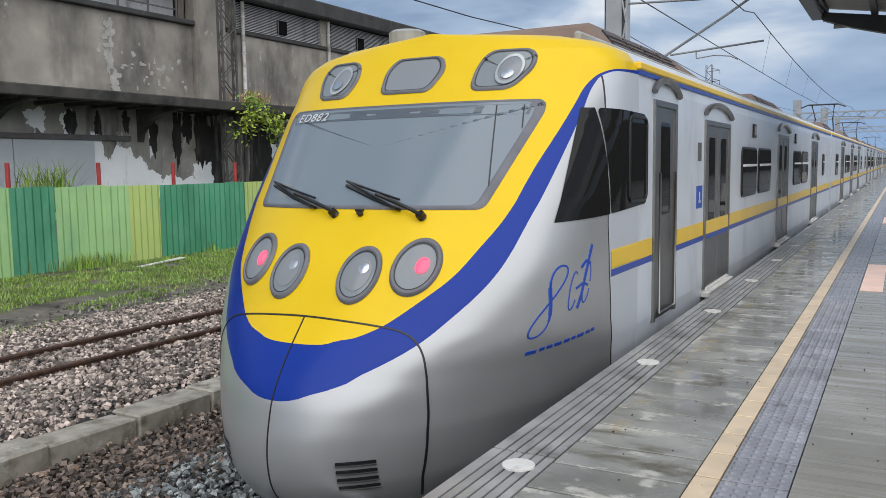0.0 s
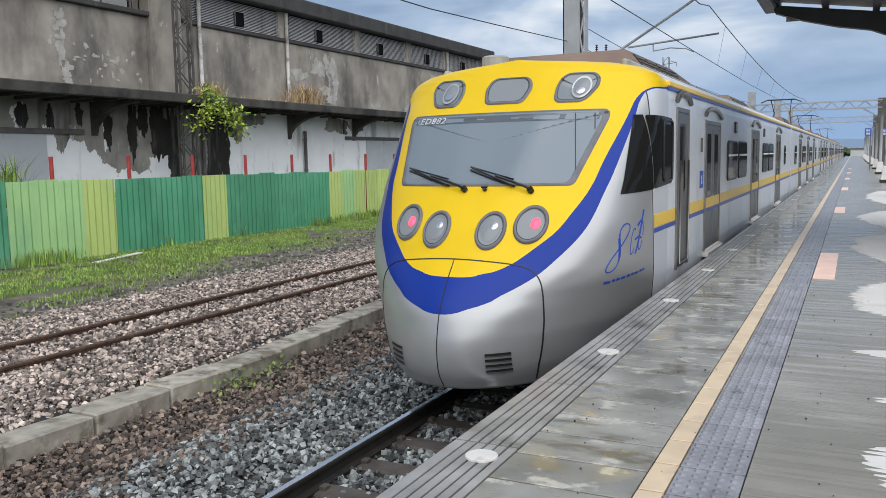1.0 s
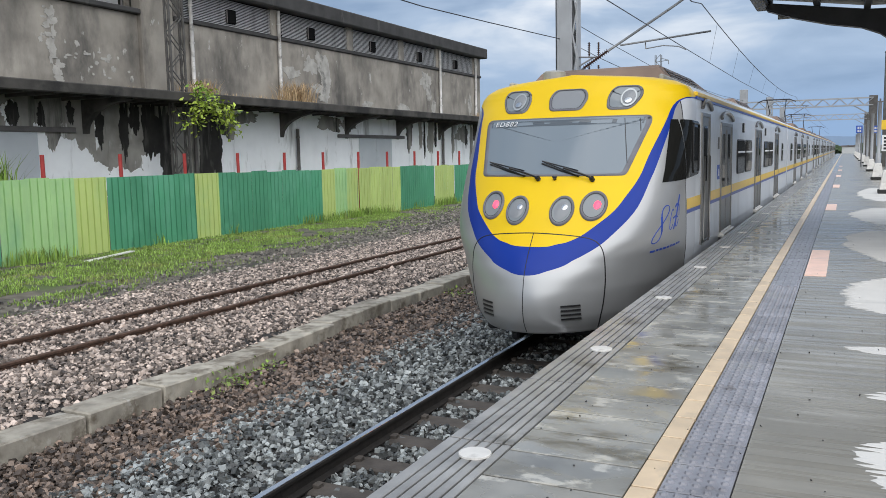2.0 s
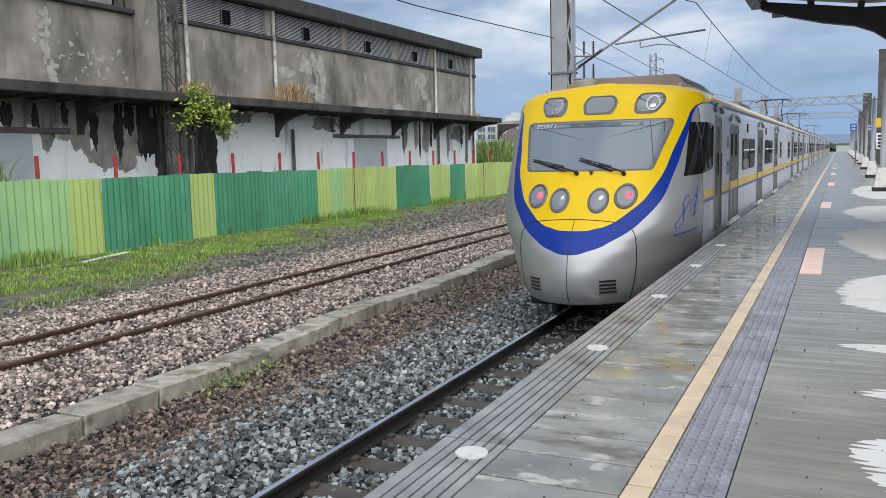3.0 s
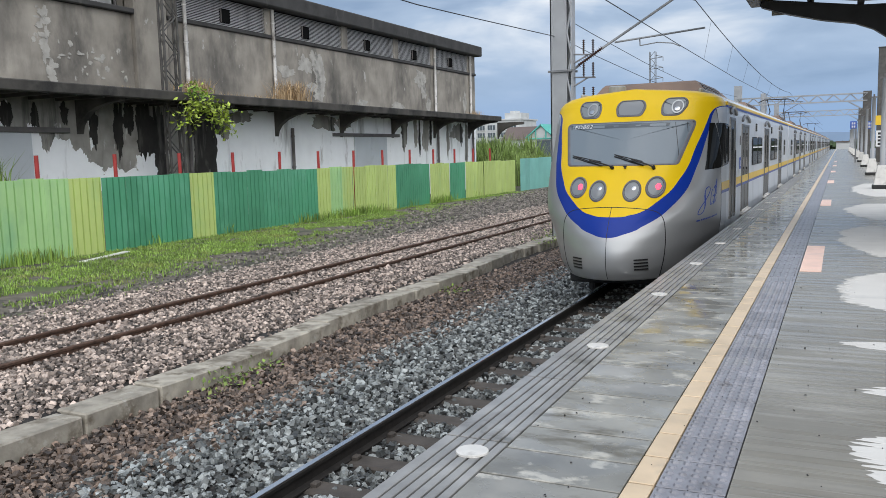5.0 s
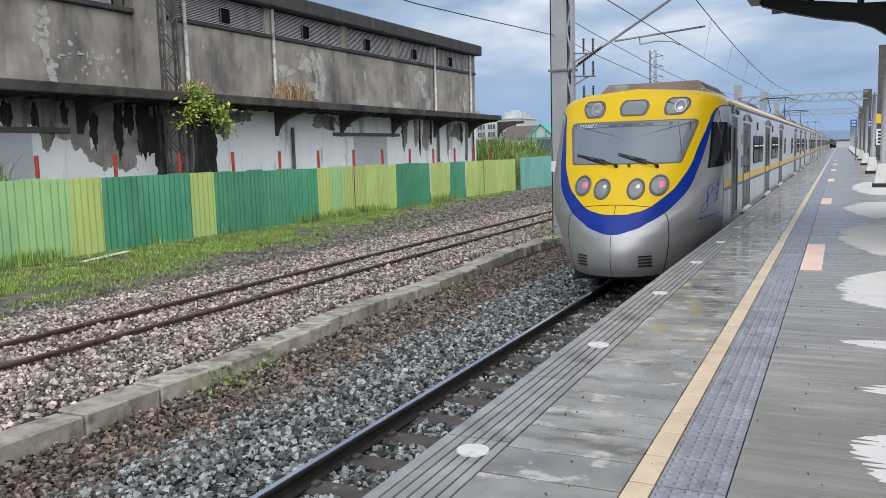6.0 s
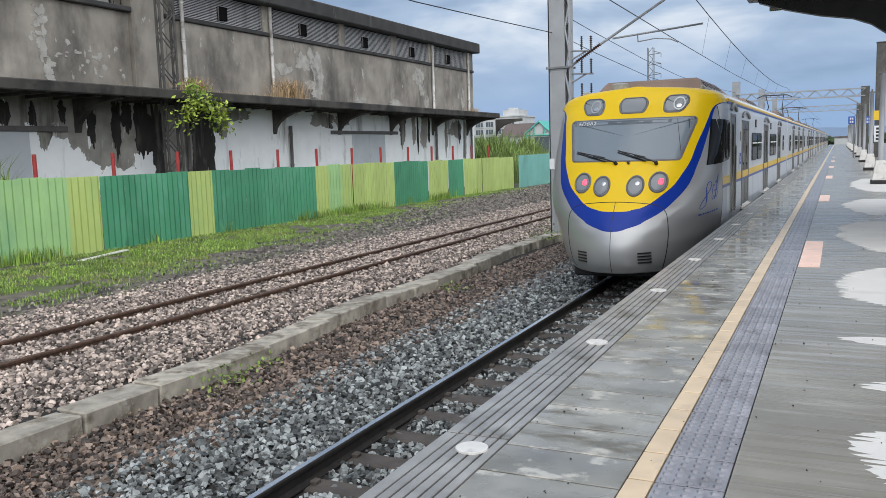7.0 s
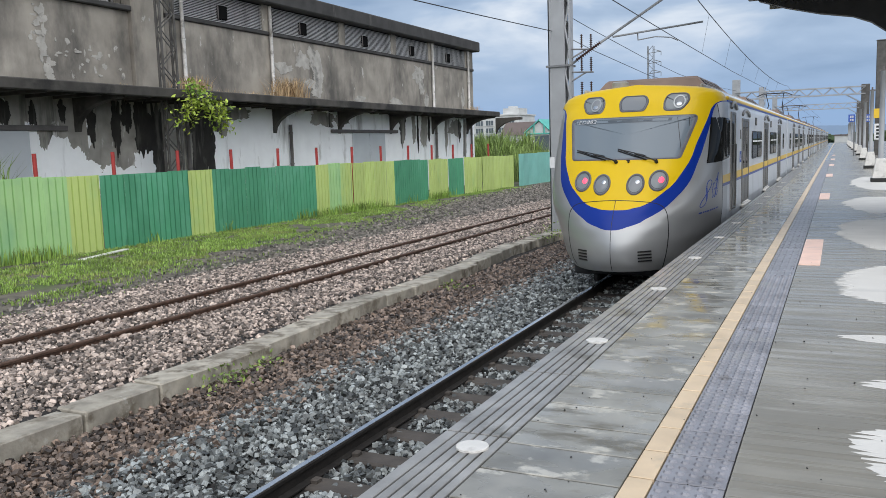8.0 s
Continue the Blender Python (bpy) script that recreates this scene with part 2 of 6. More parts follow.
M = {
    "livery": livery_paint(),
    "silver": surf("silver_paint", (0.66, 0.695, 0.74), 0.30, 0.15, 0.06, 1.5, 0.015, 6, (0.43, 0.45, 0.475), 0.56, 0.7, (1, 1, 0.4)),
    "stainless": surf("stainless_steel", (0.25, 0.245, 0.235), 0.36, 0.85, 0.10, 4, 0.02, 20),
    "yellow": surf("yellow_paint", (0.82, 0.53, 0.03), 0.32, 0, 0.05, 3, 0.01, 10),
    "blue": surf("blue_paint", (0.016, 0.06, 0.34), 0.34, 0, 0.05, 3, 0.01, 10),
    "rubber": surf("grey_rubber", (0.13, 0.13, 0.145), 0.55, 0, 0.15, 8, 0.05, 60),
    "black": surf("black_plastic", (0.012, 0.012, 0.013), 0.4, 0, 0.2, 8, 0.05, 60),
    "underframe": surf("underframe_black", (0.02, 0.02, 0.021), 0.7, 0, 0.3, 4, 0.1, 20),
    "roof_box": surf("roof_box_brown", (0.20, 0.135, 0.10), 0.6, 0, 0.15, 2, 0.05, 20, (0.10, 0.075, 0.06), 0.52, 0.9),
    "roof_cover": surf("roof_cover_grey", (0.36, 0.36, 0.34), 0.6, 0, 0.2, 2, 0.05, 20),
    "white": surf("white_print", (0.8, 0.8, 0.8), 0.5, 0, 0.03, 3, 0.0, 10),
    "ws_glass": shiny("windscreen_glass", (0.17, 0.205, 0.235), 0.13),
    "shade": shiny("windscreen_band", (0.085, 0.10, 0.115), 0.13),
    "tinted": dark_glass(),
    "lamp_glass": shiny("lamp_cover", (0.20, 0.22, 0.23), 0.08),
    "chrome": shiny("chrome", (0.62, 0.63, 0.64), 0.28, 1.0),
    "lens": shiny("lamp_lens", (0.42, 0.44, 0.44), 0.08, 0.3),
    "tail": shiny("tail_lamp_red", (0.6, 0.02, 0.03), 0.2, 0, (1.0, 0.03, 0.06), 4.6),
    "grey_display": shiny("display_glass", (0.22, 0.23, 0.24), 0.18),
    "concrete": surf("wet_platform_concrete", (0.25, 0.245, 0.22), 0.36, 0, 0.28, 3.0, 0.15, 26, (0.46, 0.44, 0.385), 0.56, 4.2, (1, 1.4, 1), wet=0.50, film=0.09, stain_width=0.07, piece=0.13, second=(0.13, 0.118, 0.088), sscale2=2.0, stain2=0.54, width2=0.10, stretch2=(0.8, 2.0, 1)),
    "apron": surf("wet_platform_screed", (0.25, 0.235, 0.20), 0.40, 0, 0.2, 1.4, 0.05, 22, (0.20, 0.19, 0.163), 0.46, 2.2, (0.26, 9.0, 1), wet=0.52, film=0.20, stain_width=0.25, second=(0.36, 0.345, 0.31), sscale2=0.9, stain2=0.58, width2=0.12, stretch2=(0.5, 2.4, 1)),
    "dry_screed": surf("dry_screed", (0.62, 0.60, 0.56), 0.75, 0, 0.06, 2.0, 0.06, 30, (0.50, 0.49, 0.46), 0.58, 1.6, (0.5, 2, 1)),
    "groove": surf("groove_dark", (0.018, 0.018, 0.017), 0.6, 0, 0.3, 6, 0.1, 30),
    "edge_tile": surf("grey_edge_tile", (0.26, 0.255, 0.245), 0.28, 0, 0.25, 5, 0.08, 40, (0.33, 0.32, 0.29), 0.58, 2.4, piece=0.10, second=(0.12, 0.115, 0.10), sscale2=2.2, stain2=0.55),
    "tactile": surf("tactile_tile_grey", (0.235, 0.235, 0.26), 0.34, 0, 0.2, 6, 0.08, 50, (0.27, 0.27, 0.275), 0.57, 2.4, piece=0.14, second=(0.115, 0.11, 0.115), sscale2=3, stain2=0.58),
    "cream": surf("cream_line_tile", (0.66, 0.51, 0.34), 0.36, 0, 0.10, 6, 0.05, 40, (0.50, 0.40, 0.28), 0.58, 2.5, piece=0.07),
    "pink": surf("pink_mark_tile", (0.92, 0.62, 0.49), 0.4, 0, 0.1, 5, 0.05, 40, (0.78, 0.54, 0.44), 0.56, 3),
    "disc": surf("white_disc", (0.66, 0.64, 0.60), 0.4, 0, 0.1, 9, 0.05, 40, (0.45, 0.43, 0.40), 0.56, 6),
    "ballast": surf("grey_ballast", (0.235, 0.25, 0.245), 0.42, 0, 0.35, 14, 0.4, 60, (0.17, 0.15, 0.12), 0.62, 9, island=0.84, gamma=1.9),
    "ballast_brown": surf("brown_ballast", (0.175, 0.13, 0.102), 0.48, 0, 0.35, 14, 0.4, 60, (0.25, 0.15, 0.07), 0.64, 8, island=0.84, gamma=1.7),
    "ballast_pink": surf("pinkish_ballast", (0.38, 0.31, 0.265), 0.6, 0, 0.3, 14, 0.4, 60, island=0.82, gamma=1.6),
    "ballast_dark": surf("dull_gravel", (0.185, 0.165, 0.145), 0.7, 0, 0.3, 14, 0.4, 60, island=0.75, gamma=1.5),
    # near-black base: the shade in the gaps between stones is in this colour
    "bed": surf("ballast_bed_gap_shade", (0.022, 0.019, 0.017), 0.8, 0, 0.5, 14, 1.0, 22, (0.02, 0.018, 0.016), 0.50, 12, stain_width=0.1),
    "soil": surf("dark_soil", (0.13, 0.115, 0.09), 0.85, 0, 0.4, 4, 0.8, 20, (0.085, 0.12, 0.035), 0.50, 0.55, second=(0.055, 0.05, 0.042), sscale2=0.9, stain2=0.52),
    "grass": surf("grass_blades", (0.21, 0.32, 0.06), 0.6, 0, 0.35, 1.2, 0, 10, (0.27, 0.31, 0.08), 0.55, 1.0, island=0.5),
    "reed": surf("reed_leaves", (0.23, 0.32, 0.09), 0.6, 0, 0.3, 1.2, 0, 10, island=0.45),
    "straw": surf("dry_grass", (0.46, 0.33, 0.19), 0.8, 0, 0.3, 3, 0, 10, island=0.4),
    "leaf": surf("bright_leaves", (0.31, 0.40, 0.05), 0.5, 0, 0.3, 2, 0, 10, (0.14, 0.25, 0.03), 0.5, 1.6, island=0.45),
    "kerb": surf("kerb_concrete", (0.35, 0.32, 0.265), 0.75, 0, 0.3, 5, 0.35, 40, (0.16, 0.135, 0.10), 0.50, 3.0, piece=0.16, second=(0.45, 0.43, 0.385), sscale2=5, stain2=0.6),
    "rail_top": surf("polished_rail", (0.62, 0.62, 0.63), 0.16, 1.0, 0.08, 6, 0.02, 40, None, 0.5, 1),
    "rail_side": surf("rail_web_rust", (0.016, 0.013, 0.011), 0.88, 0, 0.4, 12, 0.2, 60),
    "rust_rail": surf("rusty_rail", (0.10, 0.058, 0.040), 0.8, 0.2, 0.4, 12, 0.2, 60),
    "sleeper": surf("sleeper_concrete", (0.075, 0.064, 0.055), 0.8, 0, 0.3, 5, 0.3, 40, piece=0.1),
    "plaster": surf("weathered_plaster", (0.315, 0.285, 0.24), 0.85, 0, 0.28, 0.9, 0.3, 14, (0.10, 0.092, 0.08), 0.45, 0.6, (1, 1, 0.45), stain_width=0.22, second=(0.46, 0.44, 0.40), sscale2=2.2, stain2=0.63, width2=0.06, stretch2=(1, 1, 0.6)),
    "plaster_patch": surf("bared_render", (0.40, 0.38, 0.34), 0.9, 0, 0.2, 3, 0.4, 20, (0.17, 0.165, 0.15), 0.55, 1.4),
    "whitewash": surf("stained_whitewash", (0.93, 0.94, 0.94), 0.8, 0, 0.05, 1.2, 0.1, 20, (0.20, 0.19, 0.17), 0.58, 0.62, (1, 1, 0.16), stain_width=0.14, second=(0.55, 0.54, 0.52), sscale2=1.4, stain2=0.60, width2=0.1, stretch2=(1, 1, 0.3)),
    "sooty": surf("sooty_wall", (0.30, 0.285, 0.255), 0.9, 0, 0.35, 1.2, 0.2, 14, (0.035, 0.033, 0.03), 0.52, 0.8, (1, 1.2, 0.16), stain_width=0.12, second=(0.55, 0.54, 0.51), sscale2=1.8, stain2=0.60, width2=0.05, stretch2=(1, 1, 0.35)),
    "soot": surf("black_soot", (0.028, 0.026, 0.023), 0.95, 0, 0.4, 2.0, 0.2, 14, (0.15, 0.14, 0.125), 0.52, 1.6, (1, 1.4, 0.25), stain_width=0.2),
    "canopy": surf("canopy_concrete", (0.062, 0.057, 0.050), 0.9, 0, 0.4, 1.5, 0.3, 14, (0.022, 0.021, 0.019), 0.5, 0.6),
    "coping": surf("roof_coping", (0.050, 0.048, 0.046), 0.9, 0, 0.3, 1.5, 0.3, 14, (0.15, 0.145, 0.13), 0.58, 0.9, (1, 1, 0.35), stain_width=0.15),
    "louvre": surf("louvre_slat", (0.55, 0.55, 0.55), 0.7, 0, 0.12, 2, 0.1, 30, (0.20, 0.19, 0.18), 0.55, 0.9),
    "pipe": surf("pale_pipe", (0.58, 0.56, 0.53), 0.6, 0, 0.15, 3, 0.1, 30, (0.22, 0.20, 0.18), 0.55, 2),
    "dark_pipe": surf("grey_pipe", (0.12, 0.11, 0.105), 0.6, 0, 0.2, 3, 0.1, 30),
    "door_grey": surf("grey_door", (0.52, 0.55, 0.57), 0.6, 0, 0.06, 1, 0.03, 20, (0.40, 0.42, 0.43), 0.57, 1.2),
    # flat black without gloss: the darkness inside openings, put into the colour
    "hole": shiny("painted_opening_dark", (0.01, 0.01, 0.01), 0.9),
    "fence_lime": surf("lime_sheet", (0.36, 0.57, 0.25), 0.5, 0, 0.06, 1, 0.03, 20, (0.28, 0.50, 0.25), 0.54, 0.9, (1, 1, 0.5), piece=0.09, stain_width=0.2, second=(0.22, 0.34, 0.16), sscale2=2.5, stain2=0.64, stretch2=(1, 1, 0.2)),
    "fence_yellow": surf("yellow_green_sheet", (0.50, 0.61, 0.20), 0.5, 0, 0.06, 1, 0.03, 20, (0.38, 0.56, 0.22), 0.55, 0.9, (1, 1, 0.5), piece=0.08, stain_width=0.2, second=(0.30, 0.38, 0.15), sscale2=2.5, stain2=0.64, stretch2=(1, 1, 0.2)),
    "fence_green": surf("green_sheet", (0.085, 0.32, 0.175), 0.5, 0, 0.08, 1, 0.03, 20, (0.14, 0.40, 0.25), 0.54, 0.9, (1, 1, 0.4), piece=0.12, stain_width=0.2, second=(0.045, 0.17, 0.10), sscale2=2.5, stain2=0.62, stretch2=(1, 1, 0.2)),
    "fence_teal": surf("turquoise_sheet", (0.22, 0.50, 0.44), 0.5, 0, 0.08, 1, 0.03, 20, piece=0.08),
    "post_red": surf("red_post", (0.34, 0.035, 0.03), 0.6, 0, 0.15, 5, 0.05, 30),
    "steel": surf("grey_steel", (0.20, 0.205, 0.21), 0.55, 0.3, 0.15, 4, 0.05, 30),
    "lattice": surf("old_lattice_steel", (0.095, 0.09, 0.083), 0.7, 0.2, 0.25, 4, 0.1, 30),
    "pole": surf("pole_grey", (0.33, 0.34, 0.35), 0.65, 0, 0.1, 2, 0.05, 20, (0.24, 0.24, 0.24), 0.55, 0.9, (1, 1, 0.3)),
    "wire": shiny("wire_dark", (0.06, 0.06, 0.065), 0.5, 0.5),
    "insulator": surf("brown_insulator", (0.06, 0.03, 0.022), 0.25, 0, 0.1, 5, 0, 20),
    "far_white": surf("far_white_wall", (0.55, 0.56, 0.55), 0.8, 0, 0.1, 0.3, 0.05, 5),
    "far_window": shiny("far_window_glass", (0.10, 0.12, 0.13), 0.15),
    "far_roof": surf("far_roof_sheet", (0.13, 0.10, 0.09), 0.7, 0, 0.1, 0.4, 0.05, 5),
    "far_teal": surf("far_teal_trim", (0.10, 0.42, 0.36), 0.6, 0, 0.1, 0.4, 0, 5),
    "canopy_steel": surf("canopy_steel", (0.045, 0.045, 0.047), 0.5, 0.3, 0.2, 3, 0.05, 30),
    "canopy_sheet": surf("canopy_sheet", (0.30, 0.29, 0.26), 0.6, 0, 0.15, 2, 0.05, 20, (0.16, 0.15, 0.14), 0.55, 1),
    "sign_blue": surf("blue_sign", (0.03, 0.09, 0.40), 0.5, 0, 0.05, 3, 0, 10),
    "trees": surf("far_foliage", (0.045, 0.075, 0.03), 0.8, 0, 0.4, 0.6, 0.5, 3, island=0.4),
    "hill": surf("far_hill", (0.17, 0.24, 0.34), 0.9, 0, 0.1, 0.01, 0, 1),
}


# ---- mesh helpers ----
def mesh_ob(name, bm, material, parent=None, label="", smooth=False):
    me = bpy.data.meshes.new(name)
    bm.to_mesh(me)
    bm.free()
    me.materials.append(M[material])
    if smooth:
        for p in me.polygons:
            p.use_smooth = True
    ob = new(name, me)
    if parent:
        ob.parent = parent
    if label:
        tagged(ob, label)
    return ob


def part(name, bm, material, parent, label="", smooth=False):
    return mesh_ob(name, bm, material, parent, label, smooth)


def raw(name, verts, faces, material, parent=None, label="", smooth=False):
    me = bpy.data.meshes.new(name)
    me.from_pydata([tuple(map(float, v)) for v in verts], [], [tuple(map(int, f)) for f in faces])
    me.materials.append(M[material])
    if smooth:
        me.polygons.foreach_set("use_smooth", [True] * len(me.polygons))
    ob = new(name, me)
    if parent:
        ob.parent = parent
    if label:
        tagged(ob, label)
    return ob


def shared(name, me, parent, loc=(0, 0, 0), rz=0.0):
    ob = new(name, me)
    ob.parent = parent
    ob.matrix_basis = pose(*loc, 0, 0, rz)
    return ob


def empty(name, loc=(0, 0, 0)):
    ob = new(name)
    ob.location = loc
    return ob


def box(bm, x0, x1, y0, y1, z0, z1, bevel=0.0):
    """Adds a box between these limits to bm, with chamfered edges."""
    b = bmesh.new()
    bmesh.ops.create_cube(b, size=1)
    for v in b.verts:
        v.co = Vector(((x0 + x1) / 2 + v.co.x * (x1 - x0), (y0 + y1) / 2 + v.co.y * (y1 - y0), (z0 + z1) / 2 + v.co.z * (z1 - z0)))
    if bevel:
        bmesh.ops.bevel(b, geom=b.edges[:], offset=bevel, segments=1, affect="EDGES")
    me = bpy.data.meshes.new("tmp")
    b.to_mesh(me)
    b.free()
    bm.from_mesh(me)
    bpy.data.meshes.remove(me)
    return bm


def boxes(*limits, bevel=0.0):
    bm = bmesh.new()
    for l in limits:
        box(bm, *l, bevel=bevel)
    return bm


def tube(bm, points, radius, sides=8, ends=None):
    """Adds a tube along points; ends gives the radius at each point."""
    pts = [Vector(p) for p in points]
    rings = []
    for i, p in enumerate(pts):
        d = (pts[min(i + 1, len(pts) - 1)] - pts[max(i - 1, 0)]).normalized()
        u = d.cross(Vector((0, 0, 1)) if abs(d.z) < 0.9 else Vector((1, 0, 0))).normalized()
        w = d.cross(u)
        r = ends[i] if ends else radius
        rings.append([bm.verts.new(p + r * (math.cos(2 * math.pi * k / sides) * u + math.sin(2 * math.pi * k / sides) * w)) for k in range(sides)])
    for a, b in zip(rings, rings[1:]):
        for k in range(sides):
            bm.faces.new((a[k], a[(k + 1) % sides], b[(k + 1) % sides], b[k]))
    bm.faces.new(rings[0])
    bm.faces.new(rings[-1][::-1])
    return bm


def tubes(*lines, radius=0.02, sides=8):
    bm = bmesh.new()
    for l in lines:
        tube(bm, l, radius, sides)
    return bm


def prism(bm, outline, axis, a, b):
    """Adds a solid with this outline, drawn in the two other axes in x, y, z order, between a and b along axis."""
    def at(p, t):
        q = list(p)
        q.insert("xyz".index(axis), t)
        return bm.verts.new(q)
    lo, hi = [at(p, a) for p in outline], [at(p, b) for p in outline]
    n = len(outline)
    f = [bm.faces.new(lo), bm.faces.new(hi[::-1])]
    for i in range(n):
        f.append(bm.faces.new((lo[i], hi[i], hi[(i + 1) % n], lo[(i + 1) % n])))
    bmesh.ops.recalc_face_normals(bm, faces=f)
    return bm


def rounded(x0, x1, y0, y1, r, n=5):
    pts = []
    for cx, cy, a0 in ((x1 - r, y1 - r, 0), (x0 + r, y1 - r, 90), (x0 + r, y0 + r, 180), (x1 - r, y0 + r, 270)):
        for k in range(n + 1):
            a = radians(a0 + 90 * k / n)
            pts.append((cx + r * math.cos(a), cy + r * math.sin(a)))
    return pts


# ---- ground, tracks, platform ----
EDGE = -1.594      # platform edge
RAIL = -1.15       # top of the main track's rails
TRACK = -3.2       # middle of the main track
SIDING = -9.42     # middle of the siding
FENCE = -18.45


def ground_height(x, y):
    """The lie of the ground west of the platform: main ballast bed, step at the kerb, siding bed, dirt verge."""
    k = kerb_x(y)
    if x > k - 0.2:
        if x > TRACK - 0.5:
            return -1.345
        if x > TRACK - 1.5:
            return -1.315
        return -1.315 - 0.09 * min(1, (TRACK - 1.5 - x) / 1.2)
    if x > SIDING - 1.5:
        return -1.205 if x > k - 0.5 else -1.165
    return -1.165 - 0.055 * min(1, (SIDING - 1.5 - x) / 1.5)


def kerb_x(y):
    return -6.62 - 0.040 * max(0, min(y, 20) - 6) + 0.07 * math.sin(y * 0.9 + 0.5) * (1 if y > 6 else 0.4)


def build_ground():
    xs = sorted(set([-900, -300, -120, -60, -40, -30, -24] + list(np.arange(-20, -1, 0.25)) + [0.0, 6, 30, 120, 400, 900]))
    ys = sorted(set([-300, -60, -20] + list(np.arange(-6, 60, 0.6)) + [70, 90, 120, 200, 400, 900, 2500]))
    verts, faces = [], []
    for y in ys:
        for x in xs:
            z = ground_height(x, y) if -20 < x < -1.2 else -1.22
            if -20 < x < -7 and 0 < y < 60:
                z += 0.02 * noise.noise((x * 1.3, y * 1.3, 0))
            verts.append((x, y, z))
    n = len(xs)
    for j in range(len(ys) - 1):
        for i in range(n - 1):
            faces.append((j * n + i, j * n + i + 1, (j + 1) * n + i + 1, (j + 1) * n + i))
    ob = raw("ground", verts, faces, "soil")
    # under the stones the bed takes the near-black gap-shade colour
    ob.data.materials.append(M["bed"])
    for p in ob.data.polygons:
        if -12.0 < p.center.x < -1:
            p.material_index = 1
    return tagged(ob, "dark wet soil, and ballast bed blackened as shade between the stones", "ground", kind="structure")


def rail_profile():
    return [(-0.062, 0), (0.062, 0), (0.062, 0.012), (0.012, 0.03), (0.010, 0.105), (0.034, 0.118), (0.036, 0.145), (0.028, 0.153), (-0.028, 0.153), (-0.036, 0.145), (-0.034, 0.118), (-0.010, 0.105), (-0.012, 0.03), (-0.062, 0.012)]


def build_track(middle, top, side, head, label, y0, y1):
    tr = tagged(empty("railway_track", (middle, 10, top - 0.153)), label, "track", kind="structure")
    for sx in (-0.55, 0.55):
        bm = bmesh.new()
        prism(bm, [(sx + x, z) for x, z in rail_profile()], "y", y0 - 10, y1 - 10)
        part("rail", bm, side, tr)
        if head:
            part("rail_head", boxes((sx - 0.027, sx + 0.027, y0 - 10, y1 - 10, 0.151, 0.1575), bevel=0.002), head, tr, "polished rail head")
    me = bpy.data.meshes.new("sleeper")
    bm = boxes((-1.0, 1.0, -0.12, 0.12, -0.15, 0.0), bevel=0.02)
    for sx in (-0.55, 0.55):
        for d in (-0.085, 0.085):
            box(bm, sx + d - 0.03, sx + d + 0.03, -0.04, 0.04, -0.01, 0.035, 0.008)
    bm.to_mesh(me)
    bm.free()
    me.materials.append(M["sleeper"])
    for k in range(95):
        shared("sleeper", me, tr, (0, y0 - 10 + 0.4 + k * 0.62, 0.003))
    return tr


def build_platform():
    pf = boxes((EDGE + 0.02, 14, -12, 190, -1.4, -0.045), (EDGE + 0.10, 14, 190, 191, -1.4, -0.045))
    ob = mesh_ob("platform", pf, "groove")
    tagged(ob, "wet concrete station platform with grooved edge", "platform", kind="structure")
    return ob


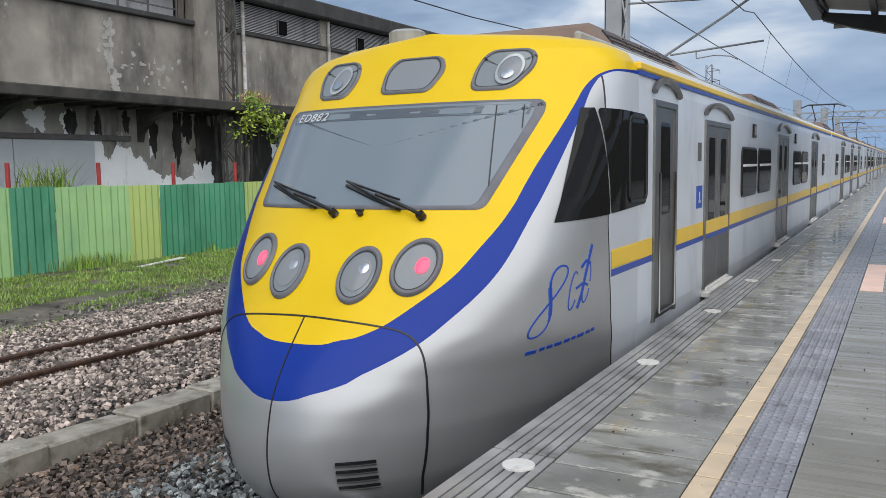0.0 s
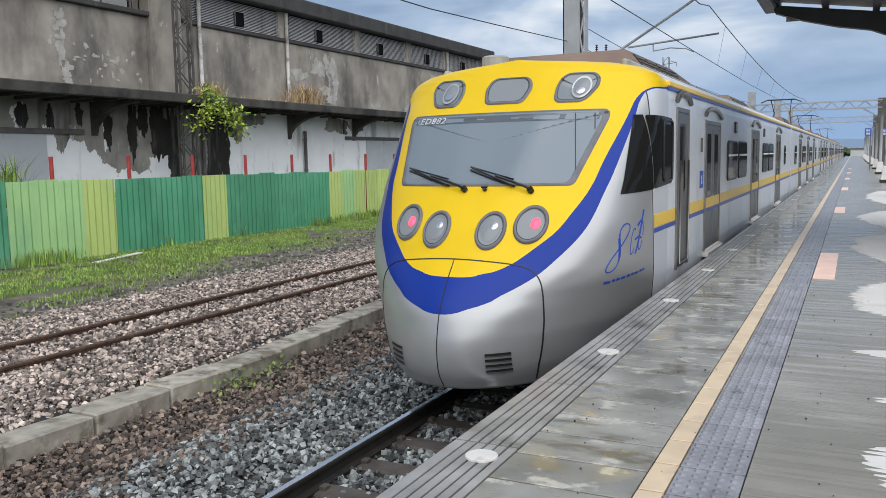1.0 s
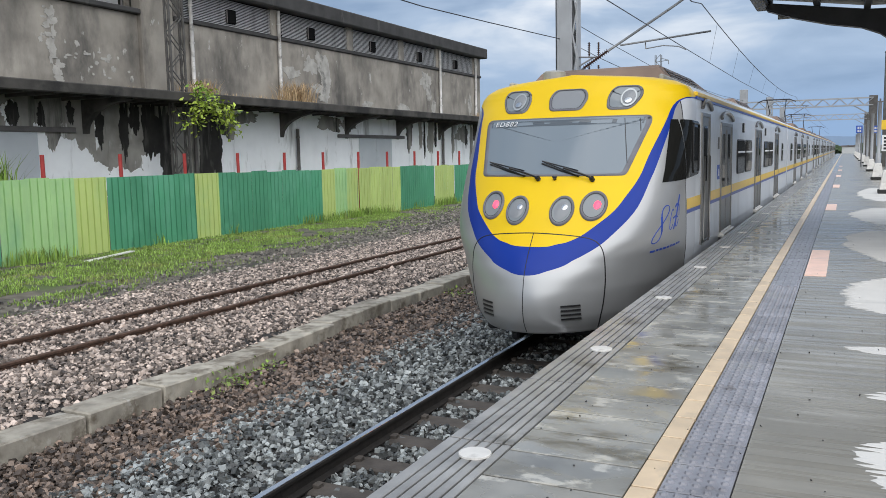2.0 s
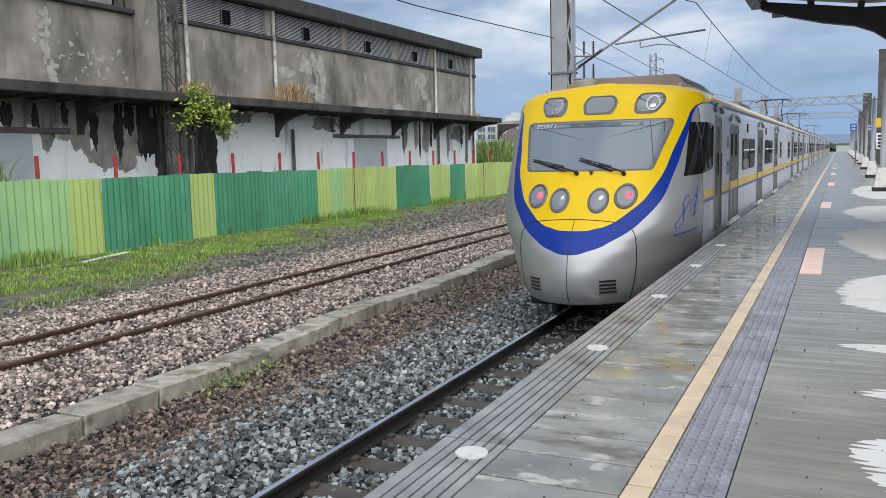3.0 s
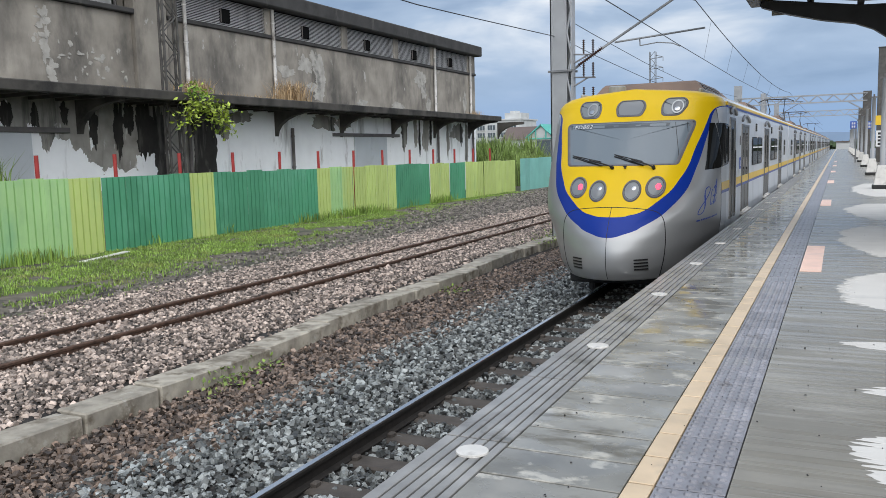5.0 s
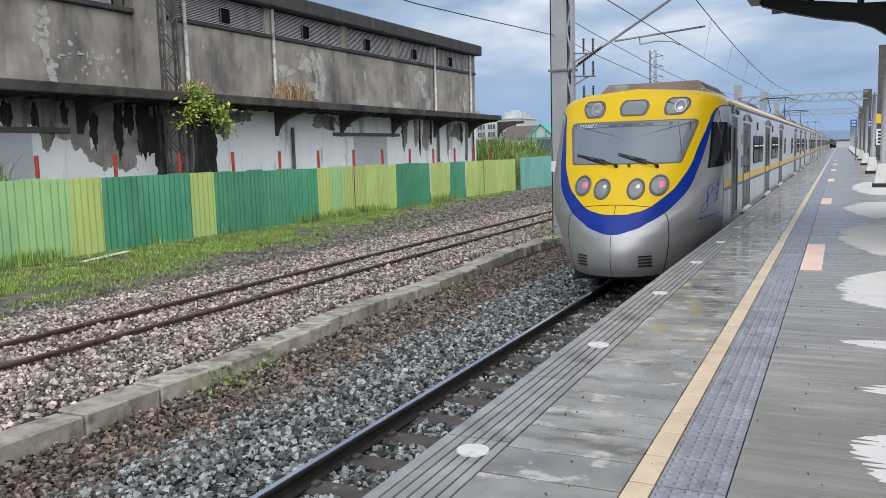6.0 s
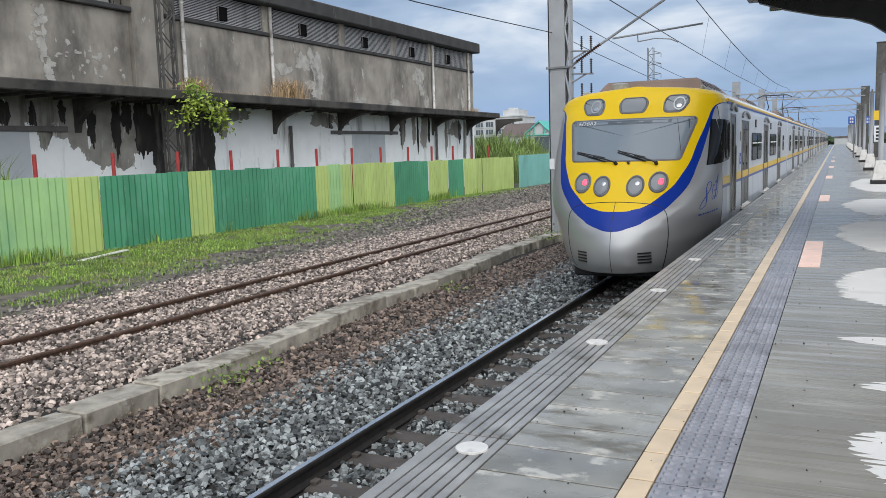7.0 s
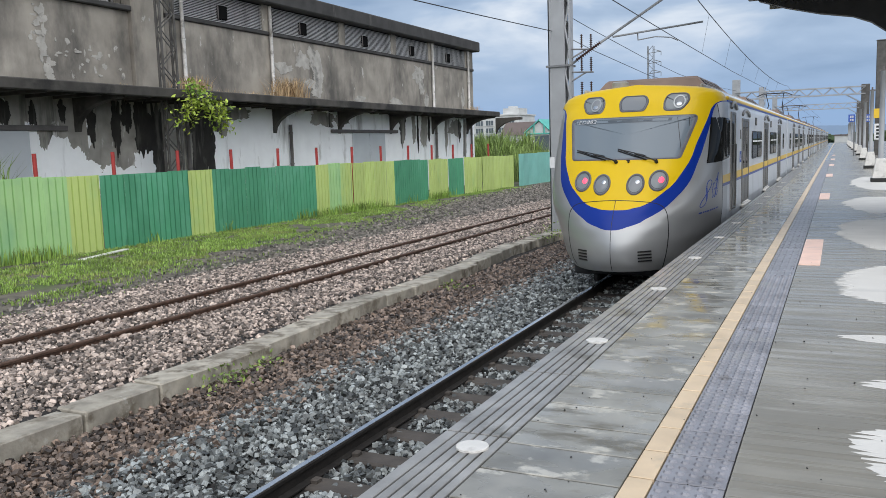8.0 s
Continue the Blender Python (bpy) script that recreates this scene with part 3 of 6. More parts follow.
def platform_pieces(pf):
    """Edge slabs, tactile tiles, cream line tiles and the screed, each with open joints."""
    def piece_mesh(name, x0, x1, length, mat, z=0.0, extra=None):
        me = bpy.data.meshes.new(name)
        bm = boxes((x0, x1, 0.0065, length - 0.0065, -0.05, z), bevel=0.003)
        if extra:
            extra(bm)
        bm.to_mesh(me)
        bm.free()
        me.materials.append(M[mat])
        return me
    # grooved edge: five narrow strips, then the slabs
    strips = [EDGE, -1.535, -1.485, -1.435, -1.385, -1.335, -1.285]
    for a, b in zip(strips, strips[1:]):
        me = piece_mesh("edge_strip", a + (0 if a == EDGE else 0.005), b - 0.005, 1.07, "edge_tile")
        for k in range(-4, 38):
            shared("edge_strip", me, pf, (0, -4.17 + 1.07 * k, 0))
    for nm, a, b, ln, mt in (("concrete_slab", -1.28, -0.712, 0.305, "concrete"),):
        me = piece_mesh(nm, a, b, ln, mt)
        for k in range(-8, 140):
            shared(nm, me, pf, (0, -3.14 + ln * k, 0))

    def studs(bm):
        for i in range(5):
            for j in range(5):
                x, y = -0.573 + i * 0.049, 0.034 + j * 0.059
                r = 0.0185
                o = [(x + r * math.cos(radians(60 * q)), y + r * math.sin(radians(60 * q))) for q in range(6)]
                t = [bm.verts.new((px, py, 0.0)) for px, py in o]
                c = [bm.verts.new((x + (px - x) * 0.62, y + (py - y) * 0.62, 0.009)) for px, py in o]
                for q in range(6):
                    bm.faces.new((t[q], t[(q + 1) % 6], c[(q + 1) % 6], c[q]))
                bm.faces.new(c)

    def bars(bm):
        for i in range(4):
            x = -0.57 + i * 0.063
            box(bm, x - 0.012, x + 0.012, 0.02, 0.285, -0.002, 0.009, 0.003)
    dots, lines = piece_mesh("tactile_tile", -0.602, -0.348, 0.305, "tactile", 0, studs), piece_mesh("guide_tile", -0.602, -0.348, 0.305, "tactile", 0, bars)
    cream = piece_mesh("cream_tile", -0.706, -0.608, 0.305, "cream", 0.002)
    for k in range(-20, 165):
        y = -1.5 + 0.305 * k
        shared("tactile_tile" if y < 8 else "guide_tile", dots if y < 8 else lines, pf, (0, y, 0))
    for k in range(-20, 260):
        shared("cream_tile", cream, pf, (0, -1.5 + 0.305 * k, 0))
    rest = boxes((EDGE, -1.285, 36.5, 190, -0.05, 0), (-1.28, -0.712, 39.5, 190, -0.05, 0), (-0.602, -0.348, 48.83, 190, -0.05, 0.0))
    part("far_slab", rest, "concrete", pf)
    part("far_line", boxes((-0.706, -0.608, 77.8, 190, -0.05, 0.002)), "cream", pf)
    for k in range(25):
        y0 = -6 + 8.0 * k
        part("screed_bay", boxes((-0.342, 14, y0 + 0.006, y0 + 7.994, -0.05, -0.002)), "apron", pf)
    for y0, ln in ((9.05, 2.3), (18.8, 2.0), (29.5, 2.2), (40.5, 2.2), (51, 2.2), (62, 2.2)):
        part("pink_tile", boxes((-0.335, -0.135, y0, y0 + ln, -0.03, 0.004)), "pink", pf)


def damp_marks(pf):
    """Dry pale islands with brushed edges on the screed."""
    rnd = random.Random(14)
    for y0, y1, x0, tip in ((3.02, 4.12, 0.05, 0.72), (4.56, 4.92, 0.14, 0.4), (5.66, 5.95, -0.02, 0.55), (6.95, 9.15, -0.03, 0.5), (10.4, 14.2, -0.02, 0.6), (15.4, 19.5, 0.1, 0.5), (22, 29, 0.3, 0.5)):
        n = int(min(150, (y1 - y0) / 0.018))
        left = []
        for k in range(n + 1):
            t = k / n
            y = y0 + (y1 - y0) * t
            round_off = (abs(t - tip) / (tip if t < tip else 1 - tip)) ** 2.2
            x = x0 + 0.42 * round_off + 0.10 * noise.noise((y * 2.1, y0, 0)) + rnd.uniform(0, 0.05) * (1 + 2 * (k % 3 == 0))
            left.append((x, y))
        bm = bmesh.new()
        lo = [bm.verts.new((x, y, -0.0015)) for x, y in left]
        hi = [bm.verts.new((x + 0.03, y, 0.0)) for x, y in left]
        right = [bm.verts.new((2.6 + 0.3 * noise.noise((y, 3, 1)), y, 0.0)) for x, y in left]
        for k in range(n):
            bm.faces.new((lo[k], hi[k], hi[k + 1], lo[k + 1]))
            bm.faces.new((hi[k], right[k], right[k + 1], hi[k + 1]))
        bmesh.ops.recalc_face_normals(bm, faces=bm.faces[:])
        part("dry_patch", bm, "dry_screed", pf, "dry pale patch of screed")


def build_discs():
    made = None
    for k in range(12):
        y = 3.154 + 2.066 * k
        if made is None:
            bm = bmesh.new()
            tube(bm, [(0, 0, -0.004), (0, 0, 0.004), (0, 0, 0.006)], 0.07, 28, (0.072, 0.071, 0.066))
            made = mesh_ob("edge_disc", bm, "disc")
            made.location = (-1.395, y, 0.004)
            tagged(made, "flat white reflective disc set in the platform edge", "marker disc", "platform edge discs")
        else:
            copy_thing(made, pose(-1.395, y, 0.004))


def build_kerb():
    kb = tagged(empty("track_kerb", (-6.8, 6, -1.4)), "weathered concrete kerb between the two tracks", "kerb", kind="structure")
    y = -2.0
    i = 0
    rnd = random.Random(5)
    while y < 60:
        ln = 1.0 if rnd.random() < 0.8 else 0.62
        x = kerb_x(y + ln / 2)
        bm = boxes((-0.42, 0.0, 0.010, ln - 0.010, -0.55, 0.0), bevel=0.016)
        b = part("kerb_stone", bm, "kerb", kb)
        b.matrix_basis = pose(x + 6.8 + rnd.uniform(-0.015, 0.015), y - 6, 0.225 + rnd.uniform(-0.018, 0.018), rnd.uniform(-0.8, 0.8), rnd.uniform(-1.5, 1.5), rnd.uniform(-0.8, 0.8))
        y += ln
        i += 1


def stones(name, material, spots, sizes, label, seed):
    """Loose stones as one joined mesh: uneven eight-cornered lumps."""
    rng = np.random.default_rng(seed)
    iv = np.array([(x, y, z) for x in (-1, 1) for y in (-1, 1) for z in (-1, 1)], float)
    tri = np.array([(0, 1, 3), (0, 3, 2), (4, 6, 7), (4, 7, 5), (0, 4, 5), (0, 5, 1), (2, 3, 7), (2, 7, 6), (0, 2, 6), (0, 6, 4), (1, 5, 7), (1, 7, 3)])
    n = len(spots)
    turn, lean = rng.uniform(0, 2 * np.pi, n), rng.normal(0, 0.65, (2, n))
    ca, sa, cb, sb, cc, sc = np.cos(turn), np.sin(turn), np.cos(lean[0]), np.sin(lean[0]), np.cos(lean[1]), np.sin(lean[1])
    R = np.stack([ca * cb, ca * sb * sc - sa * cc, ca * sb * cc + sa * sc, sa * cb, sa * sb * sc + ca * cc, sa * sb * cc - ca * sc, -sb, cb * sc, cb * cc], 1).reshape(n, 3, 3)
    v = iv[None] * (1 + rng.uniform(-0.38, 0.10, (n, 8, 3))) * np.sort(rng.uniform(0.42, 1.25, (n, 1, 3)), axis=2)[:, :, ::-1] * sizes[:, None, None]
    v[:, 1::2, :2] *= rng.uniform(0.55, 0.95, (n, 1, 1))
    v = np.einsum("nij,nkj->nki", R, v)
    v += spots[:, None, :]
    me = bpy.data.meshes.new(name)
    me.vertices.add(n * 8)
    me.vertices.foreach_set("co", v.reshape(-1))
    f = (tri[None] + 8 * np.arange(n)[:, None, None]).reshape(-1)
    me.loops.add(len(f))
    me.loops.foreach_set("vertex_index", f)
    me.polygons.add(n * 12)
    me.polygons.foreach_set("loop_start", np.arange(0, n * 36, 3))
    me.polygons.foreach_set("use_smooth", np.zeros(n * 12, dtype=bool))
    me.update(calc_edges=True)
    me.materials.append(M[material])
    return tagged(new(name, me), label, "ballast", kind="stuff")


def build_ballast():
    rng = np.random.default_rng(3)

    def spread(x0, x1, y0, y1, count):
        x, y = rng.uniform(x0, x1, count), y0 + (y1 - y0) * rng.uniform(0, 1, count) ** 1.25
        return x, y
    def bed(x, y, low, high):
        return np.array([ground_height(a, b) for a, b in zip(x, y)]) + rng.uniform(low, high, len(x))
    # main track, grey, with the sleepers showing between the rails
    x, y = spread(-5.6, -1.75, 1.5, 26, 70000)
    z = bed(x, y, -0.030, 0.045)
    over = np.abs((y + 1.6) / 0.62 - np.round((y + 1.6) / 0.62)) * 0.62 < 0.115
    keep = ~(over & (x > -3.72) & (rng.uniform(0, 1, len(x)) < 0.93)) & (np.abs(x + 3.75) > 0.06)
    stones("grey_ballast", "ballast", np.stack([x, y, z], 1)[keep], (rng.uniform(0.012, 0.035, len(x)) * (1 + y * 0.012))[keep], "loose grey track ballast, wet", 1)
    x, y = spread(-6.9, -4.9, 1.5, 26, 42000)
    z = bed(x, y, -0.030, 0.045)
    keep = (x > np.array([kerb_x(b) for b in y])) & (rng.uniform(0, 1, len(x)) < np.clip((-4.9 - x) / 0.6, 0, 1))
    stones("brown_ballast", "ballast_brown", np.stack([x, y, z], 1)[keep], (rng.uniform(0.012, 0.036, len(x)) * (1 + y * 0.012))[keep], "loose brown track ballast beside the kerb", 2)
    x, y = spread(-12.2, -7.0, 3.5, 36, 78000)
    keep = x < np.array([kerb_x(b) - 0.40 for b in y])
    z = bed(x, y, -0.012, 0.03)
    stones("pale_ballast", "ballast_pink", np.stack([x, y, z], 1)[keep], (rng.uniform(0.012, 0.033, len(x)) * (1 + y * 0.012))[keep], "loose pinkish siding ballast", 4)
    x, y = spread(-17.5, -11.5, 8, 52, 22000)
    dens = rng.uniform(0, 1, len(x)) < np.clip((x + 14.4 + (y - 14) * 0.17) / 3.5, 0, 1)
    z = bed(x, y, -0.012, 0.02)
    stones("scattered_ballast", "ballast_dark", np.stack([x, y, z], 1)[dens], (rng.uniform(0.016, 0.040, len(x)) * (1 + y * 0.013))[dens], "thin scattered gravel over soil", 6)


build_ground()
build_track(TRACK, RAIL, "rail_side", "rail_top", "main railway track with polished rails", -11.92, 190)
build_track(SIDING, -1.06, "rust_rail", None, "rusty siding track", -11.92, 190)
platform = build_platform()
build_kerb()
build_discs()


# ---- the old warehouse behind the fence ----
WALL = -22.7


def build_warehouse():
    wh = tagged(empty("warehouse", (WALL, 30, -1.2)), "old two-tone concrete warehouse with sooty walls and a canopy", "warehouse")
    def b(name, lim, mat, label="", bevel=0.02, sub=None):
        x0, x1, y0, y1, z0, z1 = lim
        return part(name, boxes((x0 - WALL, x1 - WALL, y0 - 30, y1 - 30, z0 + 1.2, z1 + 1.2), bevel=bevel), mat, sub or wh, label)
    Y0, Y1 = -30, 53.2
    b("lower_wall", (WALL - 0.4, WALL, 26.5, Y1, -1.2, 3.75), "whitewash", "stained whitewashed lower wall")
    b("lower_wall", (WALL - 0.4, WALL, Y0, 26.5, -1.2, 3.75), "sooty", "soot-blackened lower wall")
    b("end_wall", (WALL - 14, WALL - 0.4, Y1 - 0.4, Y1, -1.2, 7.9), "plaster")
    up = b("upper_wall", (WALL - 0.4, WALL, 24.2, Y1, 3.75, 6.46), "plaster", "grey weathered plaster upper wall")
    b("upper_wall", (WALL - 0.4, WALL + 0.25, Y0, 22.2, 3.75, 6.38), "plaster", "grey weathered plaster upper wall")
    b("ledge", (WALL - 0.1, WALL + 0.10, 24.2, Y1, 6.46, 6.62), "coping", "", 0.03)
    b("parapet_ledge", (WALL - 0.1, WALL + 0.45, Y0, 22.2, 6.38, 6.56), "coping", "", 0.03)
    # black sheet behind the slats, painted as the unlit inside
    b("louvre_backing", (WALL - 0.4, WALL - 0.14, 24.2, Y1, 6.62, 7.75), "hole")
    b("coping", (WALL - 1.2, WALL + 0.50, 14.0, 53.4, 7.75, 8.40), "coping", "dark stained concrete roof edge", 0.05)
    b("roof", (WALL - 14.4, WALL - 1.2, 14.0, 54.0, 7.9, 8.2), "coping")
    b("upper_wall", (WALL - 0.4, WALL, 22.2, 24.2, 3.75, 7.75), "plaster", "grey weathered plaster upper wall")
    b("upper_back_wall", (WALL - 1.0, WALL - 0.6, Y0, 22.2, 3.75, 8.2), "louvre")
    b("parapet_roof", (WALL - 0.6, WALL - 0.4, Y0, 22.2, 6.2, 6.38), "coping")
    for k in range(30):
        y = 21.6 - 1.25 * k
        b("rail_post", (WALL + 0.1, WALL + 0.16, y, y + 0.06, 6.56, 7.8), "dark_pipe", "", 0.005)
    for z in (6.85, 7.2, 7.6):
        b("hand_rail", (WALL + 0.11, WALL + 0.15, Y0, 21.7, z, z + 0.05), "dark_pipe", "", 0.005)
    # louvre bays between piers
    bays = ((24.75, 30.1), (30.95, 36.3), (36.9, 41.7), (42.3, 46.4), (47.0, 52.0))
    for y0, y1 in bays:
        me = bpy.data.meshes.new("louvre_slat")
        bm = bmesh.new()
        L = y1 - y0
        prism(bm, [(-0.10, 0.0), (-0.02, -0.045), (0.0, -0.04), (-0.08, 0.008)], "y", 0, L)
        bm.to_mesh(me)
        bm.free()
        me.materials.append(M["louvre"])
        for k in range(17):
            shared("louvre_slat", me, wh, (0, y0 - 30, 6.70 + 0.062 * k + 1.2))
    for y in (24.2, 30.1, 36.3, 41.7, 46.4, 52.0):
        b("pier", (WALL - 0.14, WALL + 0.02, y, y + (0.55 if y < 50 else 1.2), 6.62, 7.75), "plaster")
    for y in (27.2, 32.85, 38.5, 43.9, 48.9):
        # no recess here: a black box carries the shade of the hole
        o = b("fan_opening", (WALL - 0.05, WALL + 0.06, y, y + 0.55, 6.78, 7.30), "hole", "solid black box painted as the dark of a fan opening", 0.01)
        b("fan_frame", (WALL + 0.03, WALL + 0.09, y - 0.03, y, 6.76, 7.32), "dark_pipe")
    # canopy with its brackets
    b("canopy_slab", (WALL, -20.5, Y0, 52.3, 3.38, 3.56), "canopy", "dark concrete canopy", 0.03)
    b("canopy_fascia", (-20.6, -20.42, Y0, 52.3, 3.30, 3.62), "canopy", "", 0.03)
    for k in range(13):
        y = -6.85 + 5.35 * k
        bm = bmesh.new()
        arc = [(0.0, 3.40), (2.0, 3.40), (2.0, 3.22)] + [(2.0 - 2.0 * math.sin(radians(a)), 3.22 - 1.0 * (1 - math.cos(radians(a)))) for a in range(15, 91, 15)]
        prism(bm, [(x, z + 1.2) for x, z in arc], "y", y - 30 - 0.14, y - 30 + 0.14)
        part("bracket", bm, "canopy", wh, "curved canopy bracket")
    for k in range(52):
        y = 1.0 + 1.0 * k
        b("purlin", (WALL, -20.6, y, y + 0.10, 3.26, 3.39), "canopy", "", 0.01)
    # doors and lintels
    for y0, y1 in ((37.1, 40.5), (4.0, 18.0)):
        b("lintel", (WALL, WALL + 0.14, y0 - 2.0, y1 + 1.4, 2.25, 2.42), "dark_pipe", "", 0.02)
        n = 2 if y1 - y0 < 5 else 5
        for k in range(n):
            a = y0 + (y1 - y0) * k / n
            b("sliding_door", (WALL + 0.01, WALL + 0.07, a + 0.015, a + (y1 - y0) / n - 0.015, -0.2, 2.25), "door_grey", "grey sliding door leaf", 0.01)
    # rain pipes
    for y, m, z0, z1 in ((25.0, "pipe", 3.7, 7.7), (30.5, "pipe", 3.7, 7.7), (46.7, "pipe", 3.7, 7.7), (52.15, "pipe", 3.7, 7.7), (31.6, "dark_pipe", -1.2, 2.6), (46.9, "dark_pipe", -1.2, 3.3), (52.4, "dark_pipe", -1.2, 3.3), (24.9, "dark_pipe", -1.2, 3.3)):
        bm = tubes([(0.14, y - 30, z0 + 1.2), (0.14, y - 30, z1 + 1.2)], radius=0.075, sides=12)
        for z in np.arange(z0 + 0.6, z1, 1.4):
            tube(bm, [(0.14, y - 30, z + 1.2), (0.14, y - 30, z + 1.26)], 0.095, 12)
        part("rain_pipe", bm, m, wh, "", True)
    # bared patches of render
    def blot(y, z, ry, rz, seed, mat="plaster_patch", x=0.0):
        n, rings = 110, []
        bm = bmesh.new()
        for k in range(n):
            a = 2 * math.pi * k / n
            c, s2 = math.cos(a), math.sin(a)
            q = 1 + 0.55 * noise.noise((c * 1.1 + seed * 3.7, s2 * 1.1, seed)) + 0.30 * noise.noise((c * 3.3 + seed, s2 * 3.3, 5.0)) + 0.16 * noise.noise((c * 11, s2 * 11, seed)) + 0.10 * noise.noise((c * 29, s2 * 29, seed))
            rings.append((y - 30 + ry * q * c, z + 1.2 + rz * q * s2))
        lift = x + 0.004 + 0.0021 * (seed % 9)
        mid = bm.verts.new((lift, y - 30, z + 1.2))
        top = [bm.verts.new((lift, *p)) for p in rings]
        low = [bm.verts.new((x, y - 30 + (p[0] - y + 30) * 1.02, z + 1.2 + (p[1] - z - 1.2) * 1.02)) for p in rings]
        for k in range(n):
            j = (k + 1) % n
            bm.faces.new((mid, top[k], top[j]))
            bm.faces.new((top[k], low[k], low[j], top[j]))
        part("render_patch", bm, mat, wh, "patch of bared render")
    for a in ((33.0, 5.55, 0.55, 0.36, 1), (33.9, 5.75, 0.45, 0.50, 2), (34.25, 4.95, 0.38, 0.85, 3), (33.6, 4.55, 0.5, 0.22, 6), (34.1, 4.2, 0.4, 0.3, 17), (44.9, 5.75, 0.72, 0.42, 4), (45.3, 5.15, 0.36, 0.55, 5), (31.5, 5.1, 0.62, 0.24, 7), (41.9, 4.0, 0.7, 0.2, 8), (38.0, 4.0, 0.55, 0.16, 9), (46.0, 4.2, 0.25, 0.45, 18), (51.4, 4.6, 0.3, 0.6, 10)):
        blot(*a)
    for k in range(30):
        t = k / 29
        blot(18.45 + 0.32 * t + 0.32 * noise.noise((k * 1.7, 0.4, 2.2)), 6.1 - 2.2 * t, 0.05 + 0.05 * (k % 3), 0.04 + 0.04 * ((k * 7) % 4), 50 + k, x=0.25)
    spot = random.Random(4)
    for k in range(26):
        blot(spot.gauss(20.0, 0.9), spot.gauss(4.65, 0.35), 0.03 + 0.10 * spot.random() ** 2, 0.03 + 0.09 * spot.random() ** 2, 90 + k, x=0.25)
    # bright remnants of whitewash low on the sooty stretch, soot runs on the white stretch
    for a in ((18.7, 0.9, 1.1, 1.05, 21), (19.7, 0.8, 0.8, 0.8, 22), (21.4, 0.5, 0.9, 0.55, 23), (18.1, 1.6, 0.35, 0.9, 24), (22.7, 0.8, 0.45, 0.8, 25), (16.0, 2.85, 0.35, 0.3, 27), (17.1, 2.8, 0.25, 0.4, 28), (20.4, 2.5, 0.15, 0.8, 29)):
        blot(*a, mat="whitewash")
    for a in ((26.9, 2.7, 0.6, 0.5, 33), (28.2, 3.0, 0.8, 0.25, 39), (34.5, 2.9, 0.9, 0.35, 34), (42.6, 2.6, 0.35, 0.9, 35), (45.4, 2.4, 0.4, 1.1, 36), (50.0, 2.6, 0.9, 0.5, 37), (48.6, 2.3, 0.2, 1.1, 40), (44.1, 2.6, 0.25, 0.9, 41), (51.5, 1.9, 0.3, 1.3, 42), (36.2, 2.9, 0.7, 0.3, 43)):
        blot(*a, mat="sooty", x=0.003)
    # black runs of soot under the canopy
    for a in ((19.3, 2.9, 0.14, 0.35, 141), (20.45, 2.6, 0.17, 0.75, 142), (21.5, 2.4, 0.20, 1.05, 143), (22.75, 1.9, 0.42, 1.6, 144), (23.4, 1.3, 0.40, 2.0, 145), (25.7, 1.3, 0.45, 2.1, 146), (26.2, 1.9, 0.35, 1.5, 147), (18.2, 2.75, 0.14, 0.4, 148), (17.2, 2.8, 0.2, 0.4, 149), (22.0, 2.8, 0.25, 0.5, 150), (44.6, 2.3, 0.12, 1.0, 151), (46.1, 2.6, 0.15, 0.8, 152), (50.7, 2.5, 0.22, 0.7, 153), (42.9, 2.9, 0.2, 0.4, 154)):
        blot(*a, mat="soot", x=0.006)
    b("pier", (WALL - 0.1, WALL + 0.42, 22.2, 23.75, 3.56, 8.3), "plaster", "plain plastered pier")
    return wh


build_warehouse()


# ---- corrugated hoarding ----
def fence_sheet(length, material):
    """A ribbed steel sheet of that length, 2.1 m high."""
    bm = bmesh.new()
    prof, y = [], 0.0
    while y < length - 0.01:
        for dy, x in ((0.0, 0.0), (0.155, 0.0), (0.164, -0.045), (0.196, -0.045), (0.205, 0.0)):
            if y + dy <= length:
                prof.append((x, y + dy))
        y += 0.22
    prof.append((0.0, length))
    o = prof + [(x - 0.012, yy) for x, yy in prof[::-1]]
    prism(bm, o, "z", 0, 2.12)
    me = bpy.data.meshes.new("fence_sheet")
    bm.to_mesh(me)
    bm.free()
    me.materials.append(M[material])
    return me


